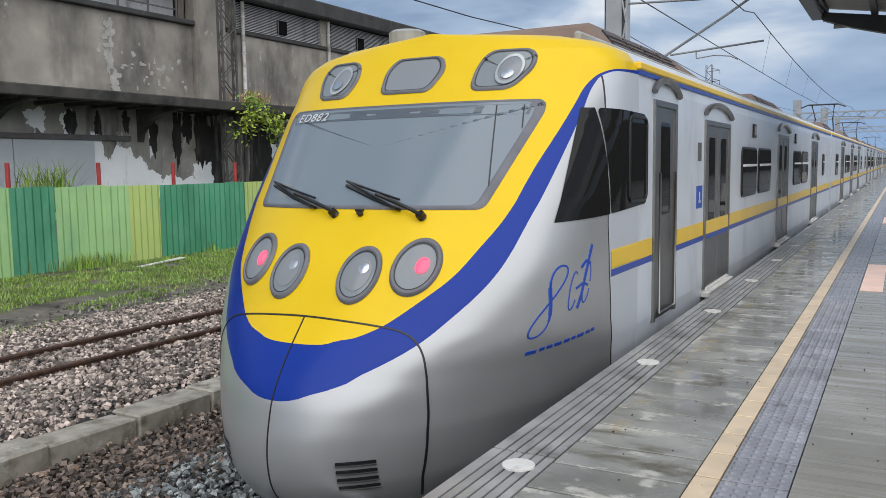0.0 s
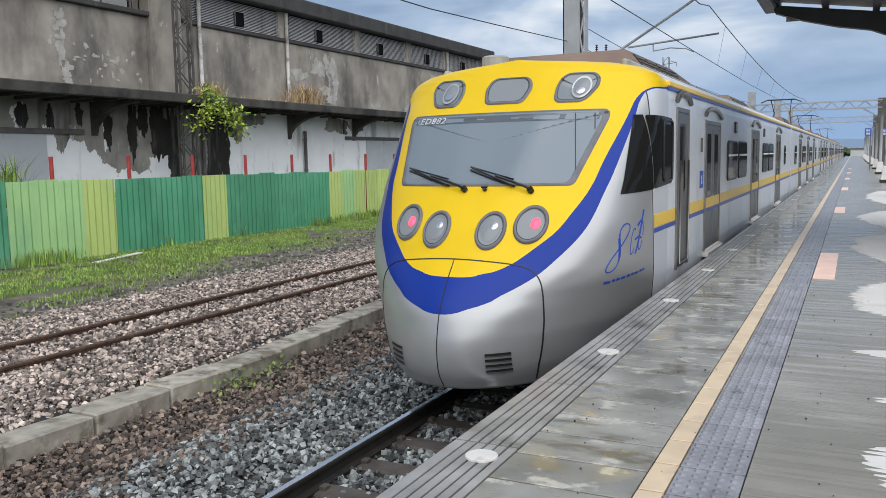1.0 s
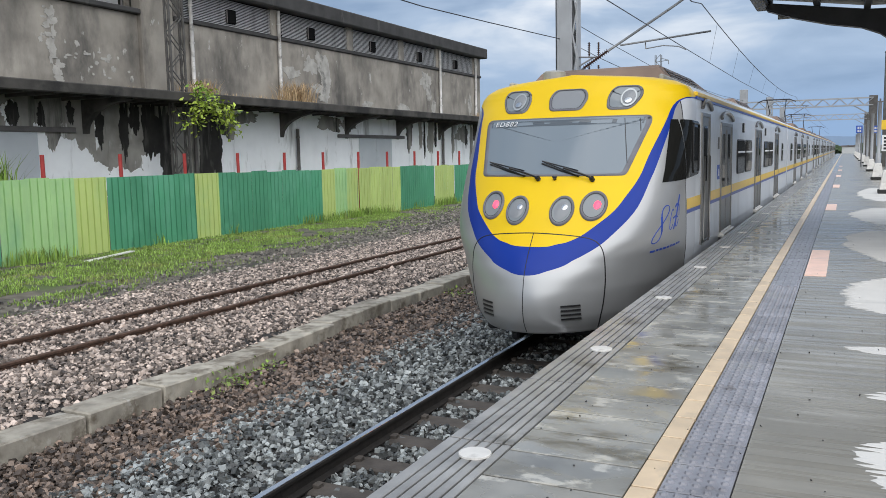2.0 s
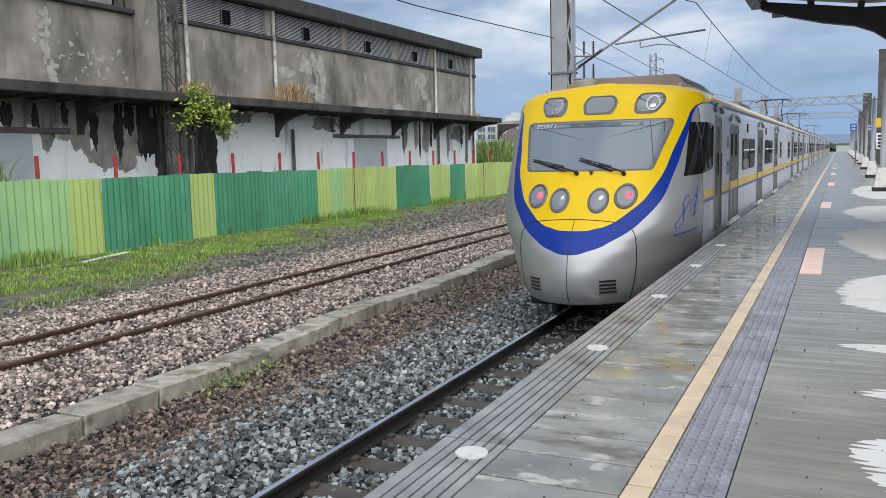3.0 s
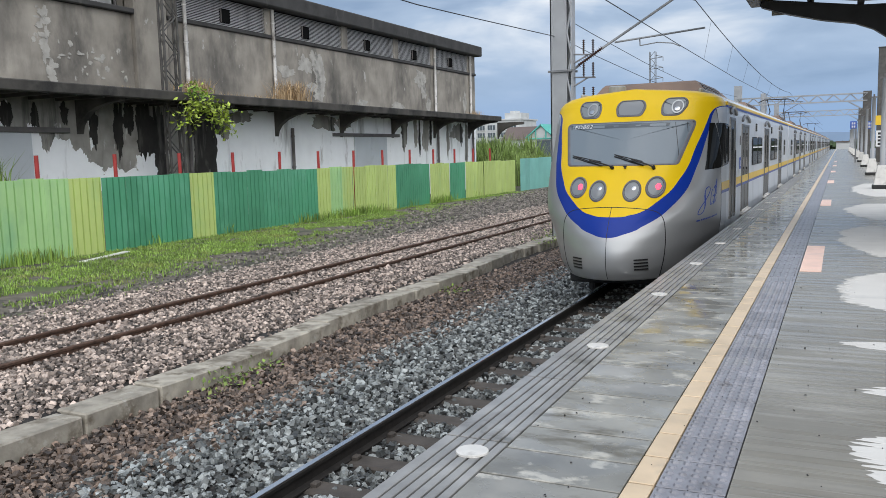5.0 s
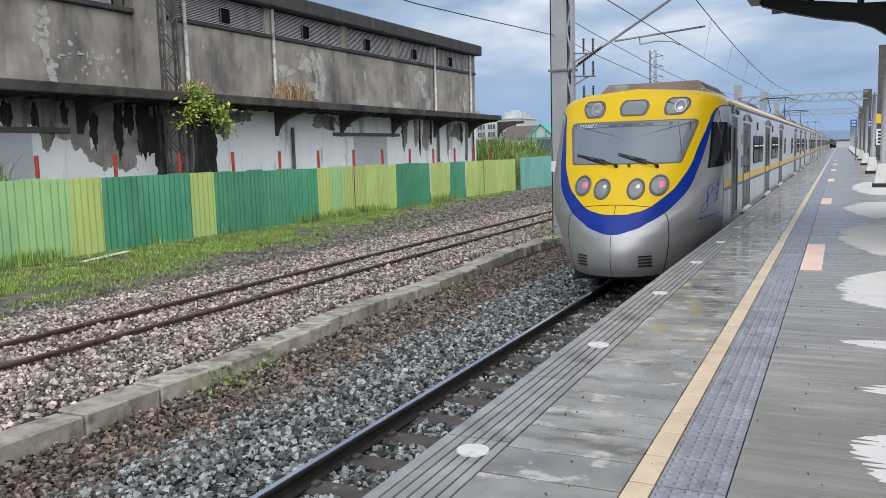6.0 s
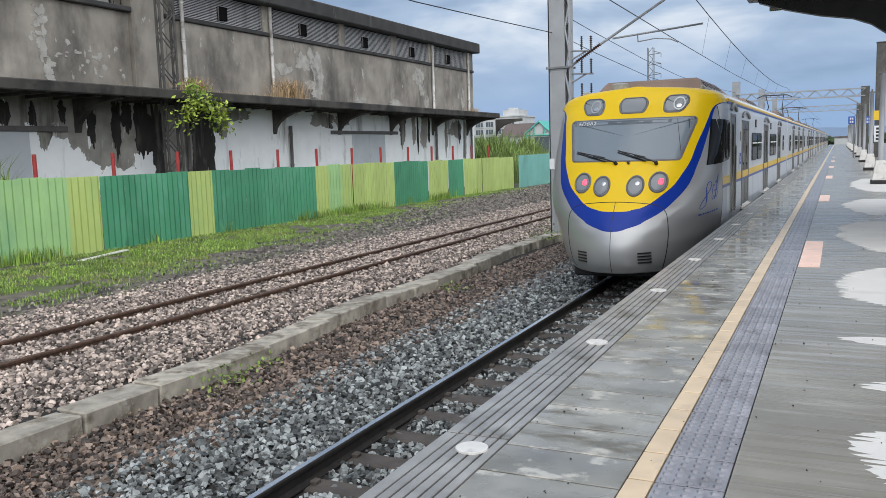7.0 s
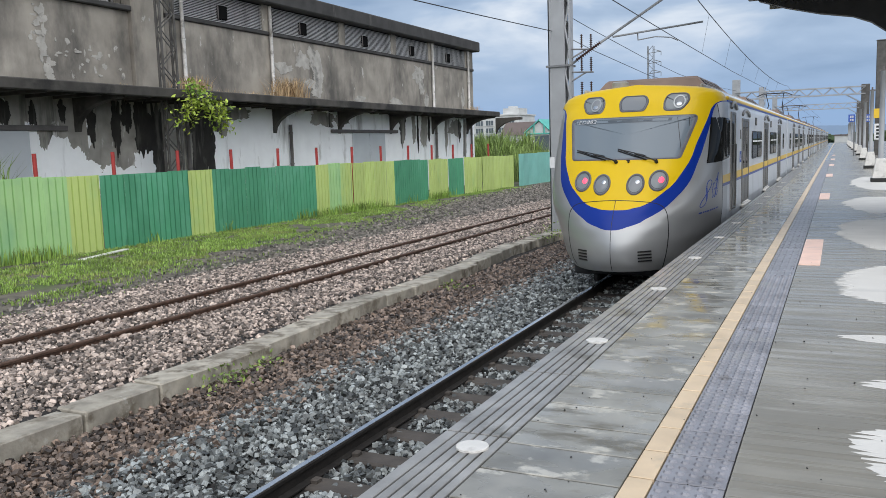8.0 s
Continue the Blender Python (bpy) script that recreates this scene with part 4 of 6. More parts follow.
def build_fence():
    fn = tagged(empty("hoarding", (FENCE, 10, -1.22)), "corrugated steel hoarding in patches of lime and dark green", "fence")
    runs = ((-12, 4.0, "fence_green"), (4.0, 12.2, "fence_lime"), (12.2, 13.4, "fence_green"), (13.4, 15.65, "fence_lime"), (15.65, 16.75, "fence_yellow"), (16.75, 20.2, "fence_green"), (20.2, 21.35, "fence_yellow"), (21.35, 27.3, "fence_green"), (27.3, 33.8, "fence_yellow"), (33.8, 37.3, "fence_green"), (37.3, 39.6, "fence_yellow"), (39.6, 41.7, "fence_green"), (41.7, 49.5, "fence_yellow"))
    rnd = random.Random(2)
    cache = {}
    for y0, y1, m in runs:
        n = max(1, round((y1 - y0) / 0.88))
        ln = (y1 - y0) / n
        for k in range(n):
            mm = m
            if m == "fence_yellow" and y0 == 27.3 and k == 1:
                mm = "fence_lime"
            key = (round(ln, 3), mm)
            if key not in cache:
                cache[key] = fence_sheet(ln, mm)
            y = y0 + k * ln
            ob = shared("fence_sheet", cache[key], fn, (rnd.uniform(-0.035, 0.035), y - 10, -0.004 * (y - 10) + rnd.uniform(-0.03, 0.03)))
    for y in range(0, 50, 3):
        part("fence_post", boxes((-0.10, -0.04, y - 10, y - 9.94, 0, 2.0), bevel=0.005), "steel", fn)
    teal = fence_sheet(0.9, "fence_teal")
    for k in range(16):
        shared("fence_sheet", teal, fn, (0.25, 39.7 + 0.9 * k, -0.08 + 0.02 * (k > 3)))
    red = None
    for k in range(14):
        y = 12.5 + 2.61 * k
        if red is None:
            red = mesh_ob("red_post", tubes([(0, 0, 0), (0, 0, 2.72)], radius=0.055, sides=10), "post_red")
            red.location = (-18.9, y, -1.22)
            tagged(red, "slim red-painted steel post behind the hoarding", "post", "posts behind the hoarding")
        else:
            copy_thing(red, pose(-18.9, y, -1.22, random.uniform(-1, 1), random.uniform(-1, 1)))


build_fence()


# ---- the train: nose, cars, doors, windows, roof boxes ----
NW = (0.40, 0.44, 0.53, 0.68, 0.815, 0.93, 1.087, 1.235, 1.375, 1.53, 1.76, 2.15, 2.87, 3.10, 3.25, 3.33, 3.38, 3.43)
NC = (0.16, 0.11, 0.035, 0.0, 0.0, 0.02, 0.06, 0.15, 0.26, 0.40, 0.57, 0.90, 1.51, 1.75, 1.87, 1.93, 1.97, 2.02)
AW = (0.40, 0.60, 0.90, 1.2, 3.00, 3.10, 3.17, 3.25, 3.32, 3.37, 3.40, 3.43)
AA = (1.22, 1.34, 1.42, 1.45, 1.45, 1.44, 1.42, 1.36, 1.22, 0.98, 0.66, 0.12)
DW = (0.40, 0.70, 0.90, 1.10, 1.30, 1.50, 1.80, 2.10, 2.87, 3.43)
DD = (3.1, 3.25, 3.1, 2.75, 2.1, 1.65, 1.42, 1.3, 0.98, 0.67)
UPPER_V = (0.0, 0.262, 0.285, 0.314, 0.374, 0.457, 0.597, 0.771, 0.919, 1.065, 1.382, 1.715, 1.883, 1.99, 2.12, 2.7)
UPPER_W = (1.32, 1.374, 1.384, 1.407, 1.434, 1.494, 1.623, 1.772, 1.923, 2.054, 2.399, 2.732, 2.909, 3.01, 3.09, 3.122)
LOWER_V = (0.0, 0.064, 0.111, 0.217, 0.262, 0.49, 0.67, 0.851, 1.044, 1.205, 1.457, 1.753, 1.926, 1.99, 2.12, 2.7)
LOWER_W = (1.02, 1.075, 1.122, 1.19, 1.23, 1.387, 1.539, 1.70, 1.90, 2.09, 2.36, 2.69, 2.895, 2.985, 3.078, 3.09)
JOINT = 2.6
JOINT_V = (2.15, 2.126, 1.958, 1.905, 1.891, 1.915, 1.955, 2.02, 2.075)
JOINT_W = (0.93, 1.0, 1.364, 1.7, 2.005, 2.3, 2.583, 2.85, 3.04)


def smooth_table(xs, ys, reach=0.06):
    """A gently smoothed curve through a table."""
    def f(x):
        return sum(np.interp(x + d * reach, xs, ys) for d in (-1, -0.5, 0, 0.5, 1)) / 5
    return f


nose_c = smooth_table(NW, NC)


def nose_a(w):
    return np.interp(w, AW, AA)


nose_d = smooth_table(DW, DD, 0.1)


def nose_n(w):
    return np.interp(w, (1.2, 2.2), (2.12, 2.6))


def nose_v(a, w):
    n = nose_n(w)
    r = np.clip(np.abs(a) / nose_a(w), 0, 1)
    return nose_c(w) + nose_d(w) * (1 - (1 - r ** n) ** (1 / n))


def flare(a, v, A):
    """The last stretch of the nose widens smoothly to the body's own width."""
    k = np.clip((v - 1.9) / (JOINT - 1.9), 0, 1)
    return a + (A - a) * k * k * (3 - 2 * k)


def nose_half(v, w):
    n = nose_n(w)
    k = np.clip((v - nose_c(w)) / nose_d(w), 0, 1)
    return flare(nose_a(w) * (1 - (1 - k) ** n) ** (1 / n), v, nose_a(w))


def on_front(p, off):
    """A point of the front, p = (across, height), raised by off metres along the normal."""
    a, w, e = p[0], p[1], 0.004
    da = float(nose_v(a + e, w) - nose_v(a - e, w)) / (2 * e)
    dw = float(nose_v(a, w + e) - nose_v(a, w - e)) / (2 * e)
    return Vector((a, float(nose_v(a, w)), w)) + Vector((da, -1, dw)).normalized() * off


def on_side(p, off):
    """A point of the platform side, p = (along, height), raised by off metres."""
    half = float(nose_half(p[0], p[1])) if p[0] < JOINT else body_half(p[1])
    return Vector((half + off, p[0], p[1]))


def patch(bm, outline, place, r0, r1, rings, off):
    """A skin between r0 and r1 of the outline's size round its middle, laid on the body by place; off(r) is its height over it."""
    cx, cy = (sum(p[i] for p in outline) / len(outline) for i in (0, 1))
    loops = []
    for i in range(rings + 1):
        r = r0 + (r1 - r0) * i / rings
        if r < 1e-4:
            loops.append([bm.verts.new(place((cx, cy), off(0)))])
        else:
            loops.append([bm.verts.new(place((cx + r * (p[0] - cx), cy + r * (p[1] - cy)), off(r))) for p in outline])
    n = len(outline)
    made = []
    for a, b in zip(loops, loops[1:]):
        for k in range(n):
            j = (k + 1) % n
            made.append(bm.faces.new((a[0], b[k], b[j]) if len(a) == 1 else (a[k], b[k], b[j], a[j])))
    return made


def soften(pts, radius, n=4):
    """Rounds the corners of an outline."""
    out = []
    for i, p in enumerate(pts):
        p, a, b = Vector(p), Vector(pts[i - 1]), Vector(pts[(i + 1) % len(pts)])
        p0, p1 = p + (a - p).normalized() * radius, p + (b - p).normalized() * radius
        for k in range(n + 1):
            t = k / n
            out.append(tuple((1 - t) ** 2 * p0 + 2 * t * (1 - t) * p + t * t * p1))
    return out


def denser(pts, step=0.08):
    out = []
    for i, p in enumerate(pts):
        p, b = Vector(p), Vector(pts[(i + 1) % len(pts)])
        k = max(1, int((b - p).length / step))
        out += [tuple(p.lerp(b, j / k)) for j in range(k)]
    return out


def ribbon(bm, line, place, width, off):
    """A flat band along a line of the body, with a small thickness."""
    pts = []
    for p, q2 in zip(line, line[1:]):
        p, q2 = Vector(p), Vector(q2)
        k = max(1, int((q2 - p).length / 0.02))
        pts += [p.lerp(q2, j / k) for j in range(k)]
    pts.append(Vector(line[-1]))
    rows = []
    for i, p in enumerate(pts):
        d = (pts[min(i + 1, len(pts) - 1)] - pts[max(i - 1, 0)]).normalized()
        n = Vector((-d.y, d.x)) * width / 2
        rows.append([bm.verts.new(place(p + n, 0.0)), bm.verts.new(place(p + n * 0.8, off)), bm.verts.new(place(p - n * 0.8, off)), bm.verts.new(place(p - n, 0.0))])
    for a, b in zip(rows, rows[1:]):
        for k in range(3):
            bm.faces.new((a[k], a[k + 1], b[k + 1], b[k]))
    return bm


def body_half(w):
    return float(np.interp(w, (0.55, 0.9, 1.2, 3.0, 3.10, 3.17), (1.36, 1.42, 1.45, 1.45, 1.44, 1.42)))


BODY_OUTLINE = [(1.36, 0.55), (1.42, 0.9), (1.45, 1.2), (1.45, 3.0), (1.44, 3.10), (1.42, 3.17), (1.36, 3.25), (1.22, 3.32), (0.98, 3.37), (0.66, 3.40), (0.12, 3.43)]


def nose_shell(train):
    ws = np.r_[np.linspace(0.40, 3.1, 110), np.linspace(3.12, 3.43, 26)]
    th = np.linspace(0, 1, 46)
    verts, q, behind = [], [], []
    for w in ws:
        A, c, d = float(nose_a(w)), float(nose_c(w)), float(nose_d(w))
        back = max(JOINT, c + d)
        row = []
        for t in np.linspace(0, 1, 8)[:-1]:
            row.append((A, back + (c + d - back) * t if c + d < back else c + d))
        for t in th:
            ang = (1 - t) * math.pi / 2
            a = A * math.sin(ang) ** (2 / float(nose_n(w)))
            row.append((a, float(nose_v(a, w))))
        row += [(-a, v) for a, v in row[-2::-1]]
        for a, v in row:
            v = min(v, JOINT)
            a = math.copysign(float(flare(abs(a), v, A)), a)
            verts.append((a, v, w))
            spread = [v + k * 0.03 for k in range(-3, 4)] if v > 0.35 else [v]
            up, lo = np.mean(np.interp(spread, UPPER_V, UPPER_W)), np.mean(np.interp(spread, LOWER_V, LOWER_W))
            q.append((w - lo) / (up - lo))
            behind.append(v - np.interp(w, JOINT_W, JOINT_V))
    n = 2 * (7 + 46) - 1
    faces = [(r * n + k, r * n + k + 1, (r + 1) * n + k + 1, (r + 1) * n + k) for r in range(len(ws) - 1) for k in range(n - 1)]
    faces.append(tuple(range(n))[::-1])
    ob = raw("nose_shell", verts, faces, "livery", train, "sloping yellow, blue and silver cab front", True)
    at = ob.data.attributes.new("livery", "FLOAT", "POINT")
    at.data.foreach_set("value", q)
    at = ob.data.attributes.new("behind_joint", "FLOAT", "POINT")
    at.data.foreach_set("value", behind)
    bm = bmesh.new()
    bm.from_mesh(ob.data)
    bmesh.ops.remove_doubles(bm, verts=bm.verts[:], dist=0.0008)
    bmesh.ops.dissolve_degenerate(bm, edges=bm.edges[:], dist=0.0004)
    bm.to_mesh(ob.data)
    bm.free()
    # panel joints of the coupler cover
    bm = bmesh.new()
    cover = [(-0.70, 0.44), (-0.735, 0.52), (-0.778, 0.686), (-0.805, 0.88), (-0.814, 1.05), (-0.804, 1.236), (-0.785, 1.33), (-0.745, 1.40), (-0.68, 1.45), (-0.58, 1.481), (-0.35, 1.508), (0, 1.525)]
    line = cover + [(-a, w) for a, w in cover[-2::-1]]
    for _ in range(3):
        cut = [line[0]]
        for p, q2 in zip(line, line[1:]):
            cut += [(p[0] * 0.75 + q2[0] * 0.25, p[1] * 0.75 + q2[1] * 0.25), (p[0] * 0.25 + q2[0] * 0.75, p[1] * 0.25 + q2[1] * 0.75)]
        line = cut + [line[-1]]
    ribbon(bm, line, on_front, 0.010, 0.004)
    ribbon(bm, [(0, w) for w in np.linspace(1.525, 0.42, 40)], on_front, 0.009, 0.004)
    part("cover_joint", bm, "black", ob)
    for sx in (1, -1):
        for k in range(4):
            w0 = 0.735 - 0.05 * k
            bm = bmesh.new()
            o = soften([(sx * 0.402, w0 - 0.013), (sx * 0.590, w0 - 0.009), (sx * 0.590, w0 + 0.013), (sx * 0.402, w0 + 0.009)], 0.008)
            patch(bm, denser(o, 0.05), on_front, 0, 1, 2, lambda r: 0.004)
            part("vent_slot", bm, "black", ob)
            bm = bmesh.new()
            ribbon(bm, [(sx * a, w0 - 0.016 + (a - 0.40) * 0.01) for a in np.linspace(0.402, 0.590, 8)], on_front, 0.008, 0.010)
            part("vent_lip", bm, "stainless", ob)
    return ob


def windscreen(train):
    o = denser(soften([(-0.905, 2.152), (0.905, 2.152), (1.085, 2.80), (1.06, 2.872), (-1.06, 2.872), (-1.085, 2.80)], 0.05), 0.08)
    bm = bmesh.new()
    patch(bm, o, on_front, 0.935, 1.0, 3, lambda r: 0.016 - 0.0135 * abs(r - 0.965) / 0.035)
    ws = part("windscreen", bm, "rubber", train, "wide windscreen in a grey rubber frame", True)
    bm = bmesh.new()
    patch(bm, o, on_front, 0, 0.94, 14, lambda r: 0.006)
    part("glass", bm, "ws_glass", ws, "grey-tinted glass", True)
    bm = bmesh.new()
    patch(bm, denser([(-0.99, 2.765), (0.99, 2.765), (1.0, 2.835), (-1.0, 2.835)], 0.08), on_front, 0, 1, 3, lambda r: 0.008)
    part("sun_band", bm, "shade", ws, "", True)
    for x0, x1 in ((0.77, 0.89), (0.945, 0.975)):
        bm = bmesh.new()
        ribbon(bm, [(x0 + (x1 - x0) * t, 2.83 - (0.54 if x0 < 0.9 else 0.16) * t) for t in np.linspace(0, 1, 12)], on_front, 0.010, 0.009)
        part("heating_joint", bm, "black", ws)
    # fleet number inside the glass
    cu = bpy.data.curves.new("fleet_number", "FONT")
    cu.body, cu.size, cu.extrude, cu.shear, cu.offset = "ED882", 0.092, 0.001, 0.12, 0.0015
    cu.space_character = 1.12
    tmp = new("tmp_text", cu)
    me = bpy.data.meshes.new_from_object(tmp.evaluated_get(bpy.context.evaluated_depsgraph_get()))
    bpy.data.objects.remove(tmp)
    me.materials.clear()
    me.materials.append(M["white"])
    for v in me.vertices:
        v.co = on_front((-0.92 + v.co.x * 1.22, 2.768 + v.co.y * 0.9), 0.020)
    num = new("fleet_number", me)
    num.parent = ws
    tagged(num, "white fleet number letters")
    # wipers
    for x0, w0, x1, w1 in ((-0.83, 2.315, -0.10, 2.115), (-0.107, 2.317, 0.55, 2.105)):
        bm = bmesh.new()
        def at(t, off, dw=0.0):
            return on_front((x0 + (x1 - x0) * t, w0 + (w1 - w0) * t + dw), off)
        tube(bm, [at(0.45, 0.05), at(0.7, 0.055), at(0.9, 0.05), at(1.0, 0.03)], 0.013, 6)
        tube(bm, [at(0.98, 0.04), at(1.0, 0.0)], 0.03, 8)
        for dw in (-0.012, 0.014):
            tube(bm, [at(0.0, 0.03, 0), at(0.35, 0.036, dw), at(0.72, 0.036, dw * 2.2)], 0.008, 6)
        tube(bm, [at(0.0, 0.015, -0.02), at(0.4, 0.016, -0.022), at(0.75, 0.016, -0.015)], 0.010, 6)
        part("wiper", bm, "black", train, "black windscreen wiper", True)
    bm = bmesh.new()
    tube(bm, [on_front((0.10, 2.12), 0), on_front((0.10, 2.12), 0.03)], 0.02, 8)
    tube(bm, [on_front((0.07, 2.13), 0.03), on_front((0.13, 2.13), 0.03)], 0.01, 6)
    part("washer_nozzle", bm, "black", train)
    # posters and papers behind the glass
    bm = bmesh.new()
    patch(bm, denser([(-0.80, 2.22), (-0.62, 2.22), (-0.62, 2.31), (-0.80, 2.31)], 0.06), on_front, 0, 1, 3, lambda r: 0.0075)
    part("paper", bm, "lamp_glass", ws)


def lamps(train):
    def oval(cx, cy, rx, ry, lean=0.0, n=32):
        return [(cx + rx * math.cos(2 * math.pi * k / n) + lean * ry * math.sin(2 * math.pi * k / n), cy + ry * math.sin(2 * math.pi * k / n)) for k in range(n)]
    for sx in (-1, 1):
        for x, w, tail in ((0.618, 1.818, True), (0.272, 1.765, False)):
            o = oval(sx * x, w, 0.150 if tail else 0.144, 0.168, 0.0)
            bm = bmesh.new()
            patch(bm, o, on_front, 0.76, 1.0, 4, lambda r: 0.004 + 0.022 * (1 - ((r - 0.88) / 0.12) ** 2))
            lamp = part("tail_lamp" if tail else "head_lamp", bm, "rubber", train, "round lamp in a thick grey ring", True)
            bm = bmesh.new()
            patch(bm, o, on_front, 0, 0.79, 5, lambda r: 0.010)
            part("cover", bm, "lamp_glass", lamp, "", True)
            bm = bmesh.new()
            patch(bm, o, on_front, 0.765, 0.80, 2, lambda r: 0.016)
            part("seal", bm, "black", lamp, "", True)
            if tail:
                bm = bmesh.new()
                patch(bm, oval(sx * x + 0.04, w + 0.004, 0.040, 0.046, 0, 20), on_front, 0, 1, 4, lambda r: 0.014 + 0.016 * (1 - r * r))
                part("red_lens", bm, "tail", lamp, "lit red tail light", True)
            else:
                bm = bmesh.new()
                patch(bm, oval(sx * x, w, 0.085, 0.095, 0, 24), on_front, 0, 1, 4, lambda r: 0.013 + 0.008 * (1 - r * r))
                part("lens", bm, "grey_display", lamp, "", True)
                bm = bmesh.new()
                patch(bm, oval(sx * x + 0.03, w + 0.03, 0.035, 0.03, 0, 14), on_front, 0, 1, 2, lambda r: 0.021 + 0.006 * (1 - r * r))
                part("bulb", bm, "chrome", lamp, "", True)
    for sx in (-1, 0, 1):
        x, w = 0.71 * sx, 3.098
        if sx:
            o = soften([(x - sx * 0.19, w - 0.155), (x + sx * 0.11, w - 0.155), (x + sx * 0.225, w + 0.03), (x + sx * 0.18, w + 0.155), (x - sx * 0.15, w + 0.155), (x - sx * 0.215, w + 0.03)], 0.075, 5)
        else:
            o = soften([(-0.21, w - 0.145), (0.21, w - 0.145), (0.265, w + 0.03), (0.20, w + 0.14), (-0.20, w + 0.14), (-0.265, w + 0.03)], 0.06, 5)
        if sx < 0:
            o = o[::-1]
        o = denser(o, 0.05)
        bm = bmesh.new()
        patch(bm, o, on_front, 0.84, 1.0, 4, lambda r: 0.003 + 0.016 * (1 - ((r - 0.92) / 0.08) ** 2))
        lamp = part("upper_lamp" if sx else "destination_display", bm, "rubber", train, "lamp in a rounded grey frame" if sx else "blank display in a rounded grey frame", True)
        bm = bmesh.new()
        patch(bm, o, on_front, 0, 0.86, 6, lambda r: 0.008)
        part("cover", bm, "lamp_glass" if sx else "grey_display", lamp, "", True)
        bm = bmesh.new()
        patch(bm, o, on_front, 0.84, 0.865, 2, lambda r: 0.013)
        part("seal", bm, "black", lamp, "", True)
        if sx:
            bm = bmesh.new()
            c = oval(x + 0.05, w - 0.01, 0.095, 0.115, 0, 24)
            patch(bm, c, on_front, 0.82, 1, 3, lambda r: 0.022)
            part("reflector_ring", bm, "lens", lamp, "pale ring", True)
            bm = bmesh.new()
            patch(bm, c, on_front, 0, 0.82, 4, lambda r: 0.012 + 0.02 * (1 - r * r))
            part("lens", bm, "grey_display", lamp, "", True)
            bm = bmesh.new()
            patch(bm, oval(x + 0.05, w - 0.055, 0.042, 0.035, 0, 16), on_front, 0, 1, 2, lambda r: 0.031 + 0.004 * (1 - r * r))
            part("bulb", bm, "chrome", lamp, "", True)


def side_box(bm, v0, v1, w0, w1, off0, off1, bevel=0.004):
    """A slab on the platform side of a car, from off0 to off1 outside the body."""
    return box(bm, 1.45 + off0, 1.45 + off1, v0, v1, w0, w1, bevel)


def car_door(body, v0, v1, w1, leaves=2):
    """A recessed stainless sliding door with its jambs, drip arch, step and tall panes."""
    bm = bmesh.new()
    side_box(bm, v0 - 0.05, v0, 1.14, w1 + 0.05, -0.01, 0.022)
    side_box(bm, v1, v1 + 0.05, 1.14, w1 + 0.05, -0.01, 0.022)
    side_box(bm, v0, v1, w1, w1 + 0.05, -0.01, 0.022)
    part("door_frame", bm, "stainless", body)
    width = (v1 - v0) / leaves
    for k in range(leaves):
        a, b = v0 + k * width + 0.004, v0 + (k + 1) * width - 0.004
        bm = bmesh.new()
        side_box(bm, a, b, 1.15, w1, -0.01, 0.008)
        for e in (a + 0.03, b - 0.05):
            side_box(bm, e, e + 0.012, 1.2, w1 - 0.05, 0.004, 0.013, 0.002)
        part("door_leaf", bm, "stainless", body)
        bm = bmesh.new()
        m, h = (a + b) / 2, min(0.15, width * 0.3)
        o = rounded(m - h, m + h, 1.78 if leaves == 2 else 2.0, w1 - 0.12, 0.05)
        prism(bm, o, "x", 1.452, 1.4605)
        part("door_pane", bm, "tinted", body)
        if leaves == 2:
            bm = bmesh.new()
            side_box(bm, a, b, 1.697, 1.834, 0.006, 0.0135, 0.001)
            part("stripe", bm, "yellow", body)
            bm = bmesh.new()
            side_box(bm, a, b, 1.646, 1.696, 0.006, 0.0125, 0.001)
            part("stripe", bm, "blue", body)
    bm = bmesh.new()
    mid, half = (v0 + v1) / 2, (v1 - v0) / 2 + 0.12
    arc = [(mid + half * math.cos(radians(a)), w1 + 0.06 + 0.16 * math.sin(radians(a))) for a in range(18, 163, 12)]
    tube(bm, [(1.475, *p) for p in arc], 0.028, 6)
    part("drip_arch", bm, "stainless", body)
    bm = bmesh.new()
    if leaves == 2:
        side_box(bm, v0 - 0.05, v1 + 0.05, 1.06, 1.12, -0.01, 0.075, 0.006)
        side_box(bm, v0, v1, 1.12, 1.15, -0.01, 0.03, 0.006)
        part("door_step", bm, "disc", body, "white step edge")
    else:
        for e in (v0 + 0.06, v1 - 0.06):
            tube(bm, [(1.485, e, 1.2), (1.485, e, 2.35)], 0.011, 8)
        tube(bm, [(1.485, v0 + 0.06, 1.2), (1.485, v1 - 0.06, 1.2)], 0.011, 8)
        part("grab_rail", bm, "stainless", body, "steel grab rail", True)


def car_window(body, v0, v1, w0, w1):
    bm = bmesh.new()
    prism(bm, rounded(v0 + 0.02, v1 - 0.02, w0 + 0.01, w1 - 0.01, 0.10), "x", 1.445, 1.468)
    part("window", bm, "black", body, "window in a black rubber frame")
    bm = bmesh.new()
    prism(bm, rounded(v0 + 0.035, v1 - 0.035, w0 + 0.035, w1 - 0.035, 0.08), "x", 1.46, 1.474)
    part("pane", bm, "tinted", body)
    bm = bmesh.new()
    side_box(bm, v0 + 0.05, v1 - 0.05, w0 + (w1 - w0) * 0.60, w0 + (w1 - w0) * 0.65, 0.02, 0.032, 0.003)
    part("vent_bar", bm, "white", body, "pale vent bar")


